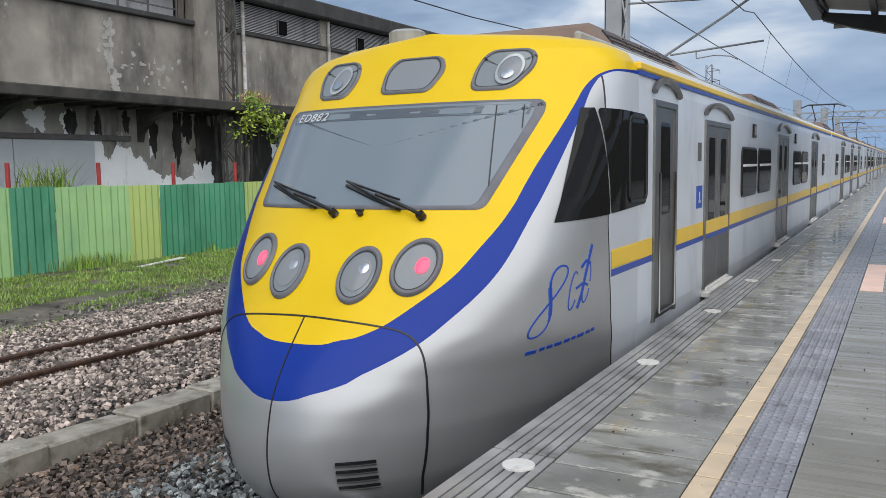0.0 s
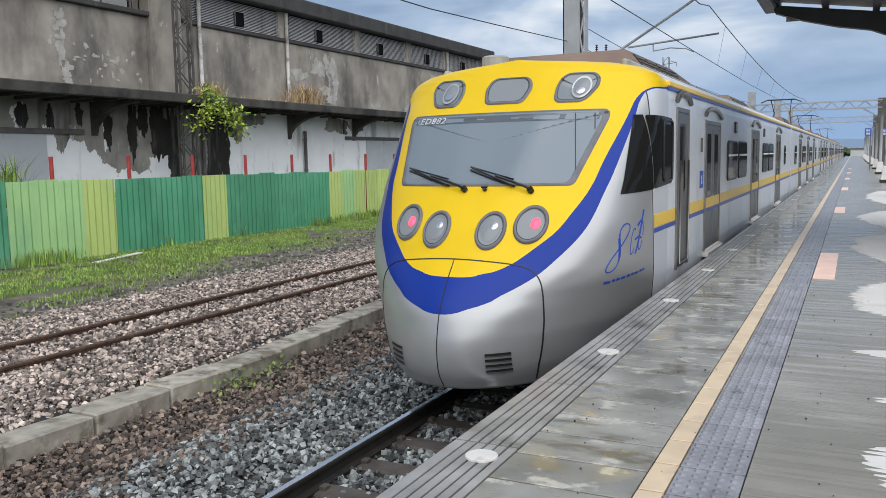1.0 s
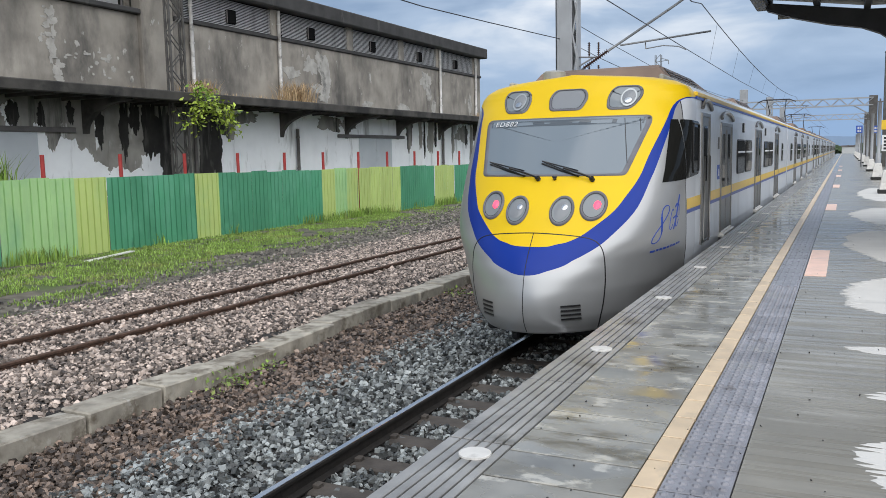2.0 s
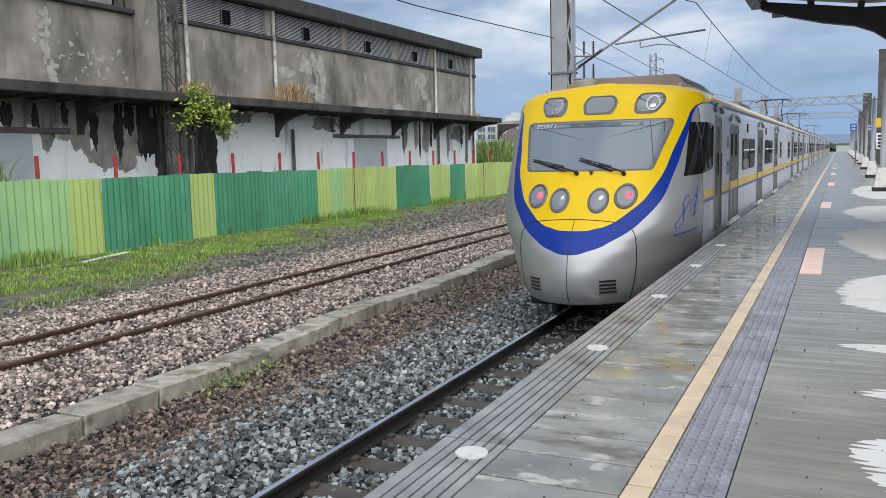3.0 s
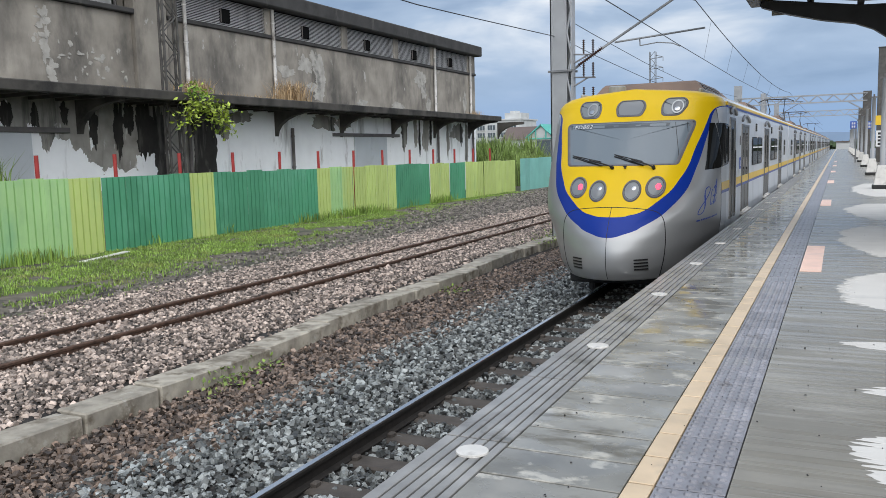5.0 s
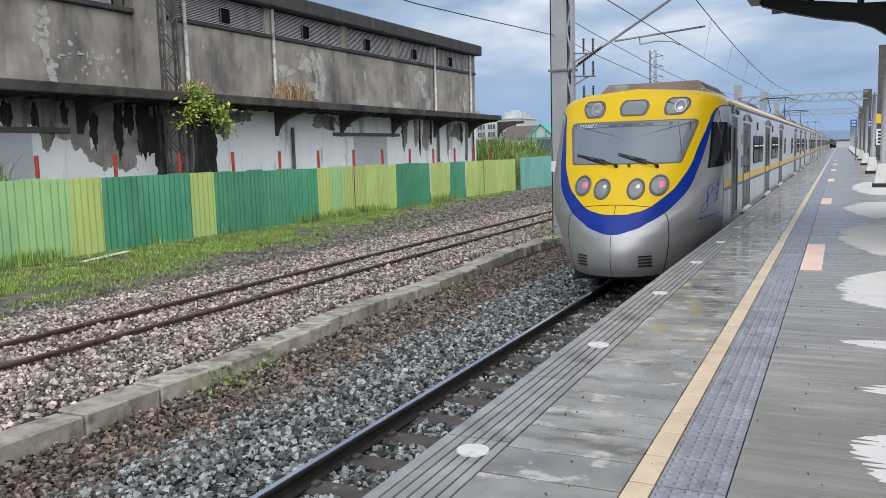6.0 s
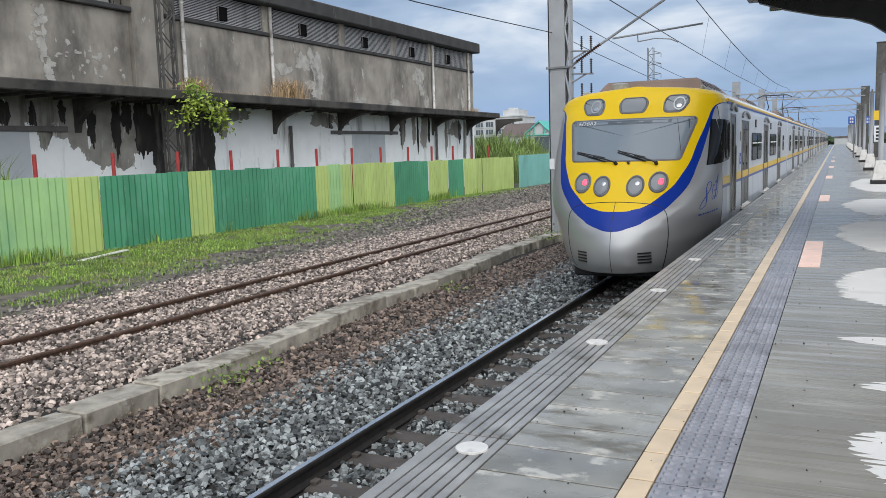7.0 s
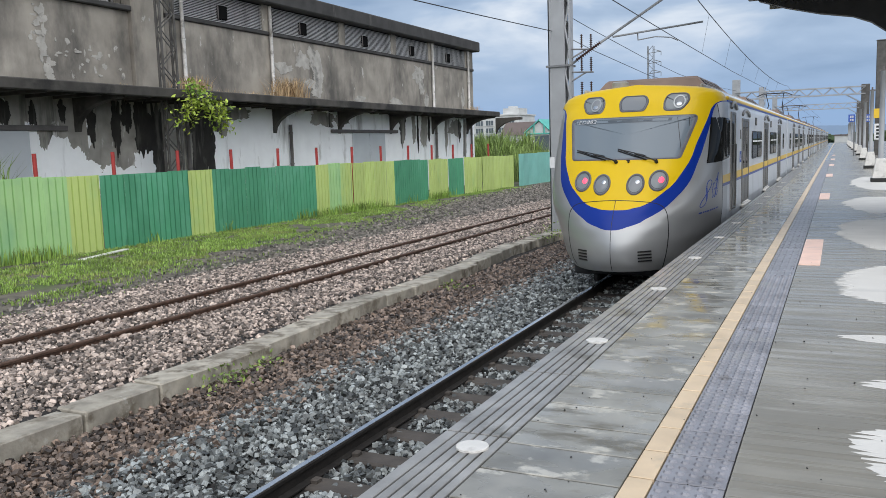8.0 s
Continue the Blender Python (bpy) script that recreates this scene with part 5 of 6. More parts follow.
def car_shell(train, v0, v1):
    bm = bmesh.new()
    o = BODY_OUTLINE + [(-a, w) for a, w in BODY_OUTLINE[::-1]]
    prism(bm, o, "y", v0, v1)
    body = part("car_body", bm, "silver", train, "silver carriage with yellow and blue stripes")
    bm = boxes((-1.25, 1.25, v0 + 0.8, v1 - 0.8, 0.16, 0.56), bevel=0.03)
    for b0 in (v0 + 2.3, v1 - 4.8):
        for dv in (0.0, 2.1):
            for sx in (-0.56, 0.56):
                tube(bm, [(sx - 0.06, b0 + dv, 0.43), (sx + 0.06, b0 + dv, 0.43)], 0.43, 20)
    part("underframe", bm, "underframe", body, "black underframe and wheels")
    return body


def stripes(body, cuts):
    for a, b in cuts:
        for w0, w1, m in ((1.697, 1.834, "yellow"), (1.646, 1.696, "blue")):
            part("stripe", boxes((1.44, 1.4535, a, b, w0, w1)), m, body)
    a, b = cuts[0][0], cuts[-1][1]
    part("gutter", boxes((1.40, 1.462, a, b, 3.125, 3.185), bevel=0.012), "yellow", body, "yellow gutter rail")
    part("gutter_shadow_line", boxes((1.43, 1.456, a, b, 3.09, 3.122)), "blue", body)


def roof_unit(body, v0, v1, half=1.08, top=3.68, foot=None):
    """A tapering roof fairing: narrow top, flanks sloping out to the roof edge and set with black grilles."""
    low, crest = foot or half + 0.10, half - 0.12
    stations = ((v0, 0.0), (v0 + 0.14, 0.86), (v0 + 0.24, 1.0), (v1 - 1.6, 1.0), (v1 - 0.1, 0.25), (v1, 0.0))

    def at(v, t, side, out=0.0):
        return Vector((side * (low + (crest - low) * t + out), v, 3.30 + (top - 3.30) * t + out * 0.6))
    bm = bmesh.new()
    rows = []
    for v, t in stations:
        rows.append([bm.verts.new(at(v, 0, -1)), bm.verts.new(at(v, max(t, 0.02), -1)), bm.verts.new(at(v, max(t, 0.02), 1)), bm.verts.new(at(v, 0, 1))])
    for a, b in zip(rows, rows[1:]):
        for k in range(3):
            bm.faces.new((a[k], a[k + 1], b[k + 1], b[k]))
    bm.faces.new(rows[0])
    bm.faces.new(rows[-1][::-1])
    bmesh.ops.recalc_face_normals(bm, faces=bm.faces[:])
    part("roof_unit", bm, "roof_box", body, "brown roof equipment fairing")
    n, a, b = 4, v0 + 0.45, v1 - 1.7
    for k in range(n):
        p, q = a + (b - a) * k / n + 0.04, a + (b - a) * (k + 1) / n - 0.04
        for side in (-1, 1):
            bm = bmesh.new()
            o = [at(v, t, side, 0.010) for v, t in ((p, 0.16), (q, 0.16), (q, 0.90), (p, 0.90))]
            i = [at(v, t, side, -0.02) for v, t in ((p, 0.16), (q, 0.16), (q, 0.90), (p, 0.90))]
            vo, vi = [bm.verts.new(c) for c in o], [bm.verts.new(c) for c in i]
            bm.faces.new(vo)
            for e in range(4):
                bm.faces.new((vo[e], vi[e], vi[(e + 1) % 4], vo[(e + 1) % 4]))
            bmesh.ops.recalc_face_normals(bm, faces=bm.faces[:])
            part("grille", bm, "black", body, "black louvred grille")
        for t in (0.3, 0.45, 0.6, 0.75):
            part("louvre", tubes([at(p, t, 1, 0.014), at(q, t, 1, 0.014)], radius=0.008, sides=4), "roof_box", body)


def build_train():
    train = empty("train", (-3.2, 12.6, -1.15))
    tagged(train, "silver electric commuter train with a sloping yellow and blue nose", "train")
    nose_shell(train)
    windscreen(train)
    lamps(train)
    pilot = boxes((-0.9, 0.9, 1.1, 1.9, 0.2, 0.45), (-0.6, -0.5, 1.2, 1.9, 0.05, 0.4), (0.5, 0.6, 1.2, 1.9, 0.05, 0.4), bevel=0.03)
    part("pilot", pilot, "underframe", train, "black pilot under the nose")
    # cab car
    cab = car_shell(train, JOINT, 21.3)
    bm = bmesh.new()
    patch(bm, denser([(1.33, 2.06), (1.925, 2.085), (1.925, 2.813), (1.83, 2.812)], 0.06), on_side, 0, 1, 8, lambda r: 0.005)
    part("cab_quarter_window", bm, "tinted", cab, "dark triangular cab side window", True)
    bm = bmesh.new()
    patch(bm, denser(soften([(1.94, 2.086), (2.80, 2.12), (2.84, 2.2), (2.84, 2.72), (2.76, 2.80), (1.94, 2.813)], 0.04), 0.06), on_side, 0, 1, 8, lambda r: 0.005)
    part("cab_window", bm, "tinted", cab, "dark cab side window", True)
    bm = bmesh.new()
    o = rounded(2.34, 2.80, 2.15, 2.77, 0.06)
    tube(bm, [on_side(p, 0.008) for p in o + o[:2]], 0.012, 6)
    part("cab_window_frame", bm, "black", cab, "", True)
    for w0, wd, m in ((1.7655, 0.137, "yellow"), (1.671, 0.050, "blue")):
        bm = bmesh.new()
        ribbon(bm, [(1.94, w0), (JOINT, w0)], on_side, wd, 0.0035)
        part("stripe", bm, m, cab)
    bm = bmesh.new()
    ribbon(bm, list(zip(JOINT_V, JOINT_W)), on_side, 0.010, 0.003)
    part("body_joint", bm, "black", cab)
    car_door(cab, 3.06, 3.70, 2.88, 1)
    doors = (5.0, 10.5, 16.0)
    for d in doors:
        car_door(cab, d, d + 1.25, 2.80)
    for v in (7.1, 8.45, 12.6, 13.95):
        car_window(cab, v, v + 1.18, 1.98, 2.62)
    car_window(cab, 18.7, 19.2, 2.05, 2.60)
    stripes(cab, ((JOINT, 3.0), (3.76, 4.94), (6.31, 10.44), (11.81, 15.94), (17.31, 21.28)))
    part("roof_cover", boxes((1.0, 1.06, 2.4, 20.8, 3.30, 3.42), (-1.06, -1.0, 2.4, 20.8, 3.30, 3.42), bevel=0.02), "roof_cover", cab)
    roof_unit(cab, 3.05, 7.6, 0.94, 3.62, 1.08)
    roof_unit(cab, 11.5, 16.2, 0.95, 3.60)
    # wheelchair and car number signs, line-side lamp, filler flap
    part("blue_sign", boxes((1.449, 1.4545, 4.62, 4.88, 1.98, 2.2)), "sign_blue", cab, "blue wheelchair sign")
    part("sign_mark", boxes((1.4545, 1.4575, 4.735, 4.765, 2.03, 2.14), (1.4545, 1.4575, 4.71, 4.79, 2.03, 2.06)), "white", cab)
    part("number_bars", boxes((1.449, 1.4535, 4.66, 4.82, 2.44, 2.62)), "dark_pipe", cab)
    for v in (7.95, 12.75):
        part("side_lamp", boxes((1.449, 1.475, v, v + 0.22, 2.74, 2.92), bevel=0.01), "black", cab)
        part("side_lamp_face", boxes((1.47, 1.479, v + 0.03, v + 0.18, 2.77, 2.89)), "roof_cover", cab)
    # flowing blue emblem and the line of small lettering under it
    def stroke(pts, w):
        bm = bmesh.new()
        ribbon(bm, [(1.054 + (v - 0.85) * 0.825, h) for v, h in pts], on_side, w, 0.003)
        part("emblem_stroke", bm, "blue", cab)
    def curl(cx, cy, rx, ry, a0, a1, lean=0.35, n=24):
        return [(cx + rx * math.cos(radians(a0 + (a1 - a0) * k / n)) + lean * ry * math.sin(radians(a0 + (a1 - a0) * k / n)), cy + ry * math.sin(radians(a0 + (a1 - a0) * k / n))) for k in range(n + 1)]
    bm = bmesh.new()
    eight = [(1.195 + 0.30 * 0.215 * math.cos(radians(t)) * 2 + 0.062 * math.sin(radians(2 * t)), 1.575 + 0.215 * math.cos(radians(t))) for t in range(0, 361, 6)]
    ribbon(bm, eight, on_side, 0.013, 0.003)
    ribbon(bm, eight[39:52], on_side, 0.020, 0.0034)
    ribbon(bm, eight[41:50], on_side, 0.030, 0.0038)
    part("emblem_stroke", bm, "blue", cab)
    stroke(curl(1.27, 1.62, 0.045, 0.12, 60, 330), 0.011)
    stroke(curl(1.45, 1.66, 0.05, 0.13, 0, 340), 0.011)
    stroke([(1.32, 1.50), (1.39, 1.62), (1.44, 1.72), (1.50, 1.82), (1.56, 1.90)], 0.030)
    stroke([(1.30, 1.63), (1.40, 1.66), (1.47, 1.64)], 0.018)
    stroke([(1.38, 1.76), (1.45, 1.80), (1.52, 1.78)], 0.024)
    x = 1.04
    for k, wd in enumerate((0.10, 0.05, 0.06, 0.08, 0.07, 0.05, 0.09, 0.06, 0.05)):
        bm = bmesh.new()
        y = 1.262 + (x - 1.04) * 0.09
        ribbon(bm, [(x, y), (x + wd * 0.4, y + 0.002), (x + wd * 0.85, y + 0.004)], on_side, 0.026, 0.003)
        part("lettering_bar", bm, "blue", cab)
        x += wd + 0.008
    # trailing cars
    first = car_shell(train, 21.75, 42.0)
    for d in doors:
        car_door(first, d + 20.7, d + 21.95, 2.80)
    for v in (7.1, 8.45, 12.6, 13.95):
        car_window(first, v + 20.7, v + 21.88, 1.98, 2.62)
    for v in (23.3, 39.5):
        car_window(first, v, v + 0.9, 1.98, 2.62)
    stripes(first, ((21.77, 25.64), (27.01, 31.14), (32.51, 36.64), (38.01, 41.98)))
    roof_unit(first, 24.5, 29.2, 1.0, 3.62)
    roof_unit(first, 34.5, 39.2, 1.0, 3.62)
    kids = list(first.children)
    for k in range(1, 7):
        body = first.copy()
        scene.collection.objects.link(body)
        body.matrix_basis = pose(0, 20.7 * k, 0)
        for o in kids:
            c = o.copy()
            scene.collection.objects.link(c)
            c.parent = body
    for k in range(7):
        part("gangway", boxes((-1.2, 1.2, 21.25 + 20.7 * k, 21.8 + 20.7 * k, 0.7, 3.25), bevel=0.05), "underframe", train, "dark gangway between cars")
    # pantographs
    for v in (36.9, 57.6, 99.0):
        bm = bmesh.new()
        for sx in (-0.5, 0.5):
            tube(bm, [(sx, v - 0.6, 3.65), (sx * 0.7, v + 0.7, 4.25), (sx * 0.9, v, 4.85)], 0.03, 6)
        tube(bm, [(-0.9, v, 4.75), (-0.6, v, 4.88), (0.6, v, 4.88), (0.9, v, 4.75)], 0.03, 6)
        tube(bm, [(-0.6, v + 0.3, 4.88), (0.6, v + 0.3, 4.88)], 0.025, 6)
        box(bm, -0.6, 0.6, v - 0.9, v + 0.9, 3.40, 3.62)
        part("pantograph", bm, "wire", train, "raised pantograph")
    # rooftop aerial pot above the cab
    bm = bmesh.new()
    tube(bm, [(-0.35, 2.25, 3.38), (-0.35, 2.25, 3.50), (-0.35, 2.25, 3.52)], 0.14, 14, (0.15, 0.15, 0.12))
    part("aerial_pot", bm, "roof_cover", train)
    return train


# ---- lineside steelwork, canopies, plants, distance ----
def lattice_mast():
    ms = tagged(empty("lattice_mast", (-21.4, 22.85, -1.2)), "old grey lattice steel mast beside the warehouse", "mast")
    for dx in (-0.09, 0.09):
        for dy in (-0.34, 0.34):
            part("leg", boxes((dx - 0.035, dx + 0.035, dy - 0.035, dy + 0.035, 0, 10.2), bevel=0.006), "lattice", ms)
    k = 0
    for z in np.arange(0.1, 9.8, 0.62):
        s = 1 if k % 2 else -1
        for dx in (-0.09, 0.09):
            part("brace", tubes([(dx, -0.34 * s, z), (dx, 0.34 * s, z + 0.62)], radius=0.022, sides=5), "lattice", ms)
        for dy in (-0.34, 0.34):
            part("brace", tubes([(-0.09 * s, dy, z), (0.09 * s, dy, z + 0.62)], radius=0.022, sides=5), "lattice", ms)
        k += 1


def mast_insulator(bm, a, b, discs, r):
    """A ribbed rod insulator from a to b."""
    a, b = Vector(a), Vector(b)
    tube(bm, [a, b], r * 0.4, 8)
    for k in range(discs):
        p = a.lerp(b, (k + 0.5) / discs)
        d = (b - a).normalized() * 0.012
        tube(bm, [p - d, p, p + d], r, 10, (r * 0.45, r, r * 0.45))


def line_pole(x, y, top, arms=True):
    """A built-up steel mast: a plain channel face and a laced side, with a catenary arm over the main track."""
    po = tagged(empty("catenary_pole", (x, y, -1.35)), "grey steel catenary pole with a laced side", "pole", "catenary poles")
    h = top + 1.35
    bm = boxes((-0.24, 0.24, -0.17, -0.13, 0, h), (-0.24, 0.24, 0.13, 0.17, 0, h), (-0.24, -0.20, -0.17, 0.17, 0, h), bevel=0.006)
    part("channel", bm, "pole", po)
    part("flange", boxes((0.35, 0.39, -0.17, 0.17, 0, h), bevel=0.006), "pole", po)
    for k in range(int(h / 0.62)):
        s = 1 if k % 2 else -1
        for dy in (-0.15, 0.15):
            a = (0.24 if s > 0 else 0.36, dy, 0.3 + 0.62 * k)
            b = (0.36 if s > 0 else 0.24, dy, 0.3 + 0.62 * (k + 1))
            part("lacing", tubes([a, b], radius=0.028, sides=4), "pole", po)
    part("base", boxes((-0.5, 0.55, -0.4, 0.4, -0.3, 0.18), bevel=0.03), "kerb", po, "concrete base")
    if not arms:
        return po
    Z = 1.35
    part("clamp", boxes((-0.30, 0.44, -0.22, -0.17, 4.80, 4.86), (-0.30, 0.44, 0.17, 0.22, 4.80, 4.86), bevel=0.004), "steel", po)
    bm = bmesh.new()
    mast_insulator(bm, (0.52, 0, 3.62 + Z), (1.22, 0, 4.06 + Z), 13, 0.075)
    part("insulator", bm, "insulator", po, "ribbed brown insulator")
    bm = tubes([(0.36, 0, 3.50 + Z), (0.55, 0, 3.63 + Z)], [(1.2, 0, 4.04 + Z), (1.9, 0, 4.45 + Z), (3.0, 0, 5.10 + Z), (3.6, 0, 5.48 + Z)], radius=0.035, sides=8)
    part("cantilever", bm, "steel", po, "", True)
    bm = tubes([(0.40, 0, 5.65 + Z), (3.75, 0, 5.5 + Z)], radius=0.03, sides=8)
    part("top_tie", bm, "steel", po, "", True)
    bm = tubes([(1.55, 0, 4.17 + Z), (3.93, 0, 4.36 + Z)], radius=0.026, sides=8)
    part("registration_tube", bm, "steel", po, "", True)
    bm = tubes([(2.23, 0, 4.21 + Z), (2.24, 0, 4.02 + Z)], [(2.24, 0, 4.03 + Z), (2.7, 0, 4.08 + Z), (3.1, 0, 4.03 + Z), (3.30, 0, 3.93 + Z)], radius=0.016, sides=6)
    part("steady_arm", bm, "steel", po, "", True)
    # feeder brackets with upright insulators on the lineside
    for z in (3.93, 3.30, 2.62):
        part("bracket", tubes([(0.38, 0, z + Z), (0.90, 0.4, z + Z)], [(0.38, 0, z - 0.25 + Z), (0.72, 0.3, z + Z)], radius=0.025, sides=6), "steel", po)
        for q in (0.60, 0.84):
            bm = bmesh.new()
            mast_insulator(bm, (q, q * 0.45, z + Z), (q, q * 0.45, z + 0.42 + Z), 8, 0.05)
            part("post_insulator", bm, "insulator", po)
    part("notice_plate", boxes((-0.245, -0.10, -0.18, -0.172, 2.0, 2.3)), "white", po, "small white plate")
    return po


def wires():
    def run(name, pts, r, label):
        ob = mesh_ob(name, tubes(pts, radius=r, sides=5), "wire", None, "", True)
        tagged(ob, label, "wire")
    run("contact_wire", [(-3.72, -20, 3.84), (-3.72, 22, 3.84), (-3.70, 34, 3.86), (-3.55, 68.5, 4.15), (-3.2, 190, 4.1)], 0.010, "thin contact wire over the main track")
    def sag(y):
        return 4.62 + 1.0 * ((y - 45.0) / 23.5) ** 2 * 0.52
    run("catenary_wire", [(-3.5, -20, 4.75), (-3.5, 5, 4.7), (-3.5, 21.5, 4.9)] + [(-3.5, y, sag(y)) for y in range(23, 69, 3)] + [(-3.3, 90, 4.7), (-3.3, 190, 5.0)], 0.014, "sagging catenary wire over the main track")
    for y in (26, 31.5, 37.0, 43, 50, 57):
        zc = float(np.interp(y, (22, 34, 68.5), (3.84, 3.86, 4.15)))
        run("dropper", [(-3.5, y, sag(y)), (-3.70, y, zc)], 0.004, "thin vertical dropper wire")
    run("feeder_wire", [(-7.3, -22, 5.0), (-7.3, -10, 4.2), (-7.3, 4, 3.95), (-7.3, 14.4, 4.09), (-7.3, 17.6, 4.22), (-7.3, 23.0, 4.46)], 0.012, "feeder wire along the lineside")
    run("feeder_wire", [(-7.3, 23.0, 5.12), (-7.3, 26.9, 4.98), (-7.3, 35, 4.75), (-7.3, 43.5, 4.63), (-7.25, 56, 4.7), (-7.2, 68.7, 5.0)], 0.011, "feeder wire along the lineside")
    run("feeder_wire", [(-7.3, 23.0, 4.50), (-7.3, 26.9, 4.33), (-7.3, 36, 4.10), (-7.25, 52, 4.1), (-7.2, 68.7, 4.4)], 0.011, "feeder wire along the lineside")


def gantry(y, x0, x1, z0, z1):
    ga = tagged(empty("gantry", (x0, y, -1.2)), "grey lattice steel gantry across the tracks", "gantry", "gantries")
    for x in (0, x1 - x0):
        part("column", boxes((x - 0.28, x + 0.28, -0.2, 0.2, 0, z1 + 2.2 if x == 0 else z1 + 1.35), bevel=0.01), "pole" if x == 0 else "lattice", ga)
    for z in (z0, z1):
        for dy in (-0.25, 0.25):
            part("chord", boxes((0, x1 - x0, dy - 0.04, dy + 0.04, z + 1.2 - 0.04, z + 1.2 + 0.04)), "pole", ga)
    n = 16
    for k in range(n):
        a, b = (x1 - x0) * k / n, (x1 - x0) * (k + 1) / n
        p, q = ((a, z0 + 1.2), (b, z1 + 1.2)) if k % 2 else ((a, z1 + 1.2), (b, z0 + 1.2))
        for dy in (-0.25, 0.25):
            part("lacing", tubes([(p[0], dy, p[1]), (q[0], dy, q[1])], radius=0.03, sides=4), "pole", ga)
    part("strut", tubes([(x1 - x0, 0, z0 + 0.4), (x1 - x0 - 1.3, 0, z0 + 1.2)], radius=0.05, sides=6), "pole", ga)
    return ga


def platform_post(x, y, h, first=None):
    po = tagged(empty("platform_post", (x, y, 0)), "slim grey post on a white concrete pedestal", "post", "posts along the platform")
    bm = bmesh.new()
    b = [(-0.21, -0.21), (0.21, -0.21), (0.21, 0.21), (-0.21, 0.21)]
    lo = [bm.verts.new((px, py, 0.1)) for px, py in b]
    hi = [bm.verts.new((px * 0.56, py * 0.56, 0.64)) for px, py in b]
    for k in range(4):
        bm.faces.new((lo[k], lo[(k + 1) % 4], hi[(k + 1) % 4], hi[k]))
    bm.faces.new(hi)
    bm.faces.new(lo[::-1])
    bmesh.ops.bevel(bm, geom=bm.edges[:], offset=0.012, segments=1, affect="EDGES")
    part("pedestal", bm, "disc", po, "white-painted concrete pedestal")
    part("foot", boxes((-0.24, 0.24, -0.24, 0.24, 0, 0.11), bevel=0.012), "groove", po, "black painted foot")
    part("shaft", tubes([(0, 0, 0.5), (0, 0, h)], radius=0.068, sides=12), "pole", po, "", True)
    part("bracket", boxes((-0.12, 0.12, -0.03, 0.03, h - 0.02, h + 0.03), (-0.03, 0.03, -0.03, 0.03, h, h + 0.12), bevel=0.005), "dark_pipe", po)
    return po


def platform_furniture():
    a = platform_post(1.07, 25.8, 3.0)
    for x, y, h in ((1.16, 36.6, 2.83), (1.24, 49.0, 2.9), (1.30, 61.5, 2.9), (1.31, 74, 2.9), (1.32, 86.5, 2.9), (1.33, 99, 2.9), (1.34, 111.5, 2.9), (1.35, 124, 2.9), (1.36, 136.5, 2.9)):
        copy_thing(a, pose(x, y, 0))
    dk = tagged(empty("platform_mast", (2.38, 60.6, 0)), "tall weathered brown steel mast on the platform", "mast")
    part("shaft", boxes((-0.28, 0.28, -0.20, 0.20, 0, 7.2), bevel=0.02), "lattice", dk)
    part("cap", boxes((-0.31, 0.31, -0.23, 0.23, 7.2, 7.26), bevel=0.01), "lattice", dk)
    part("yellow_plate", boxes((-0.36, -0.02, -0.225, -0.204, 2.35, 2.95), bevel=0.004), "yellow", dk, "yellow warning plate")
    part("white_plate", boxes((-0.30, 0.08, -0.225, -0.204, 0.98, 2.0), bevel=0.004), "white", dk, "white vertical notice")
    for k in range(4):
        part("notice_bar", boxes((-0.19, -0.03, -0.232, -0.226, 1.08 + 0.22 * k, 1.22 + 0.22 * k)), "groove", dk)
    for x, y, z in ((0.76, 60, 2.17), (1.72, 60, 2.13)):
        sg = tagged(empty("platform_sign", (x, y, 0)), "small dark blue station sign on a post", "sign")
        part("board", boxes((-0.19, 0.19, -0.05, 0.05, z, z + 0.47), bevel=0.01), "sign_blue", sg)
        for bx in (-0.10, 0.02):
            for bz in (0.06, 0.26):
                part("board_bar", boxes((bx, bx + 0.09, -0.056, -0.048, z + bz, z + bz + 0.13)), "louvre", sg)
        part("post", tubes([(0.17, 0.1, 0), (0.17, 0.1, z + 0.3)], radius=0.04, sides=8), "steel", sg)


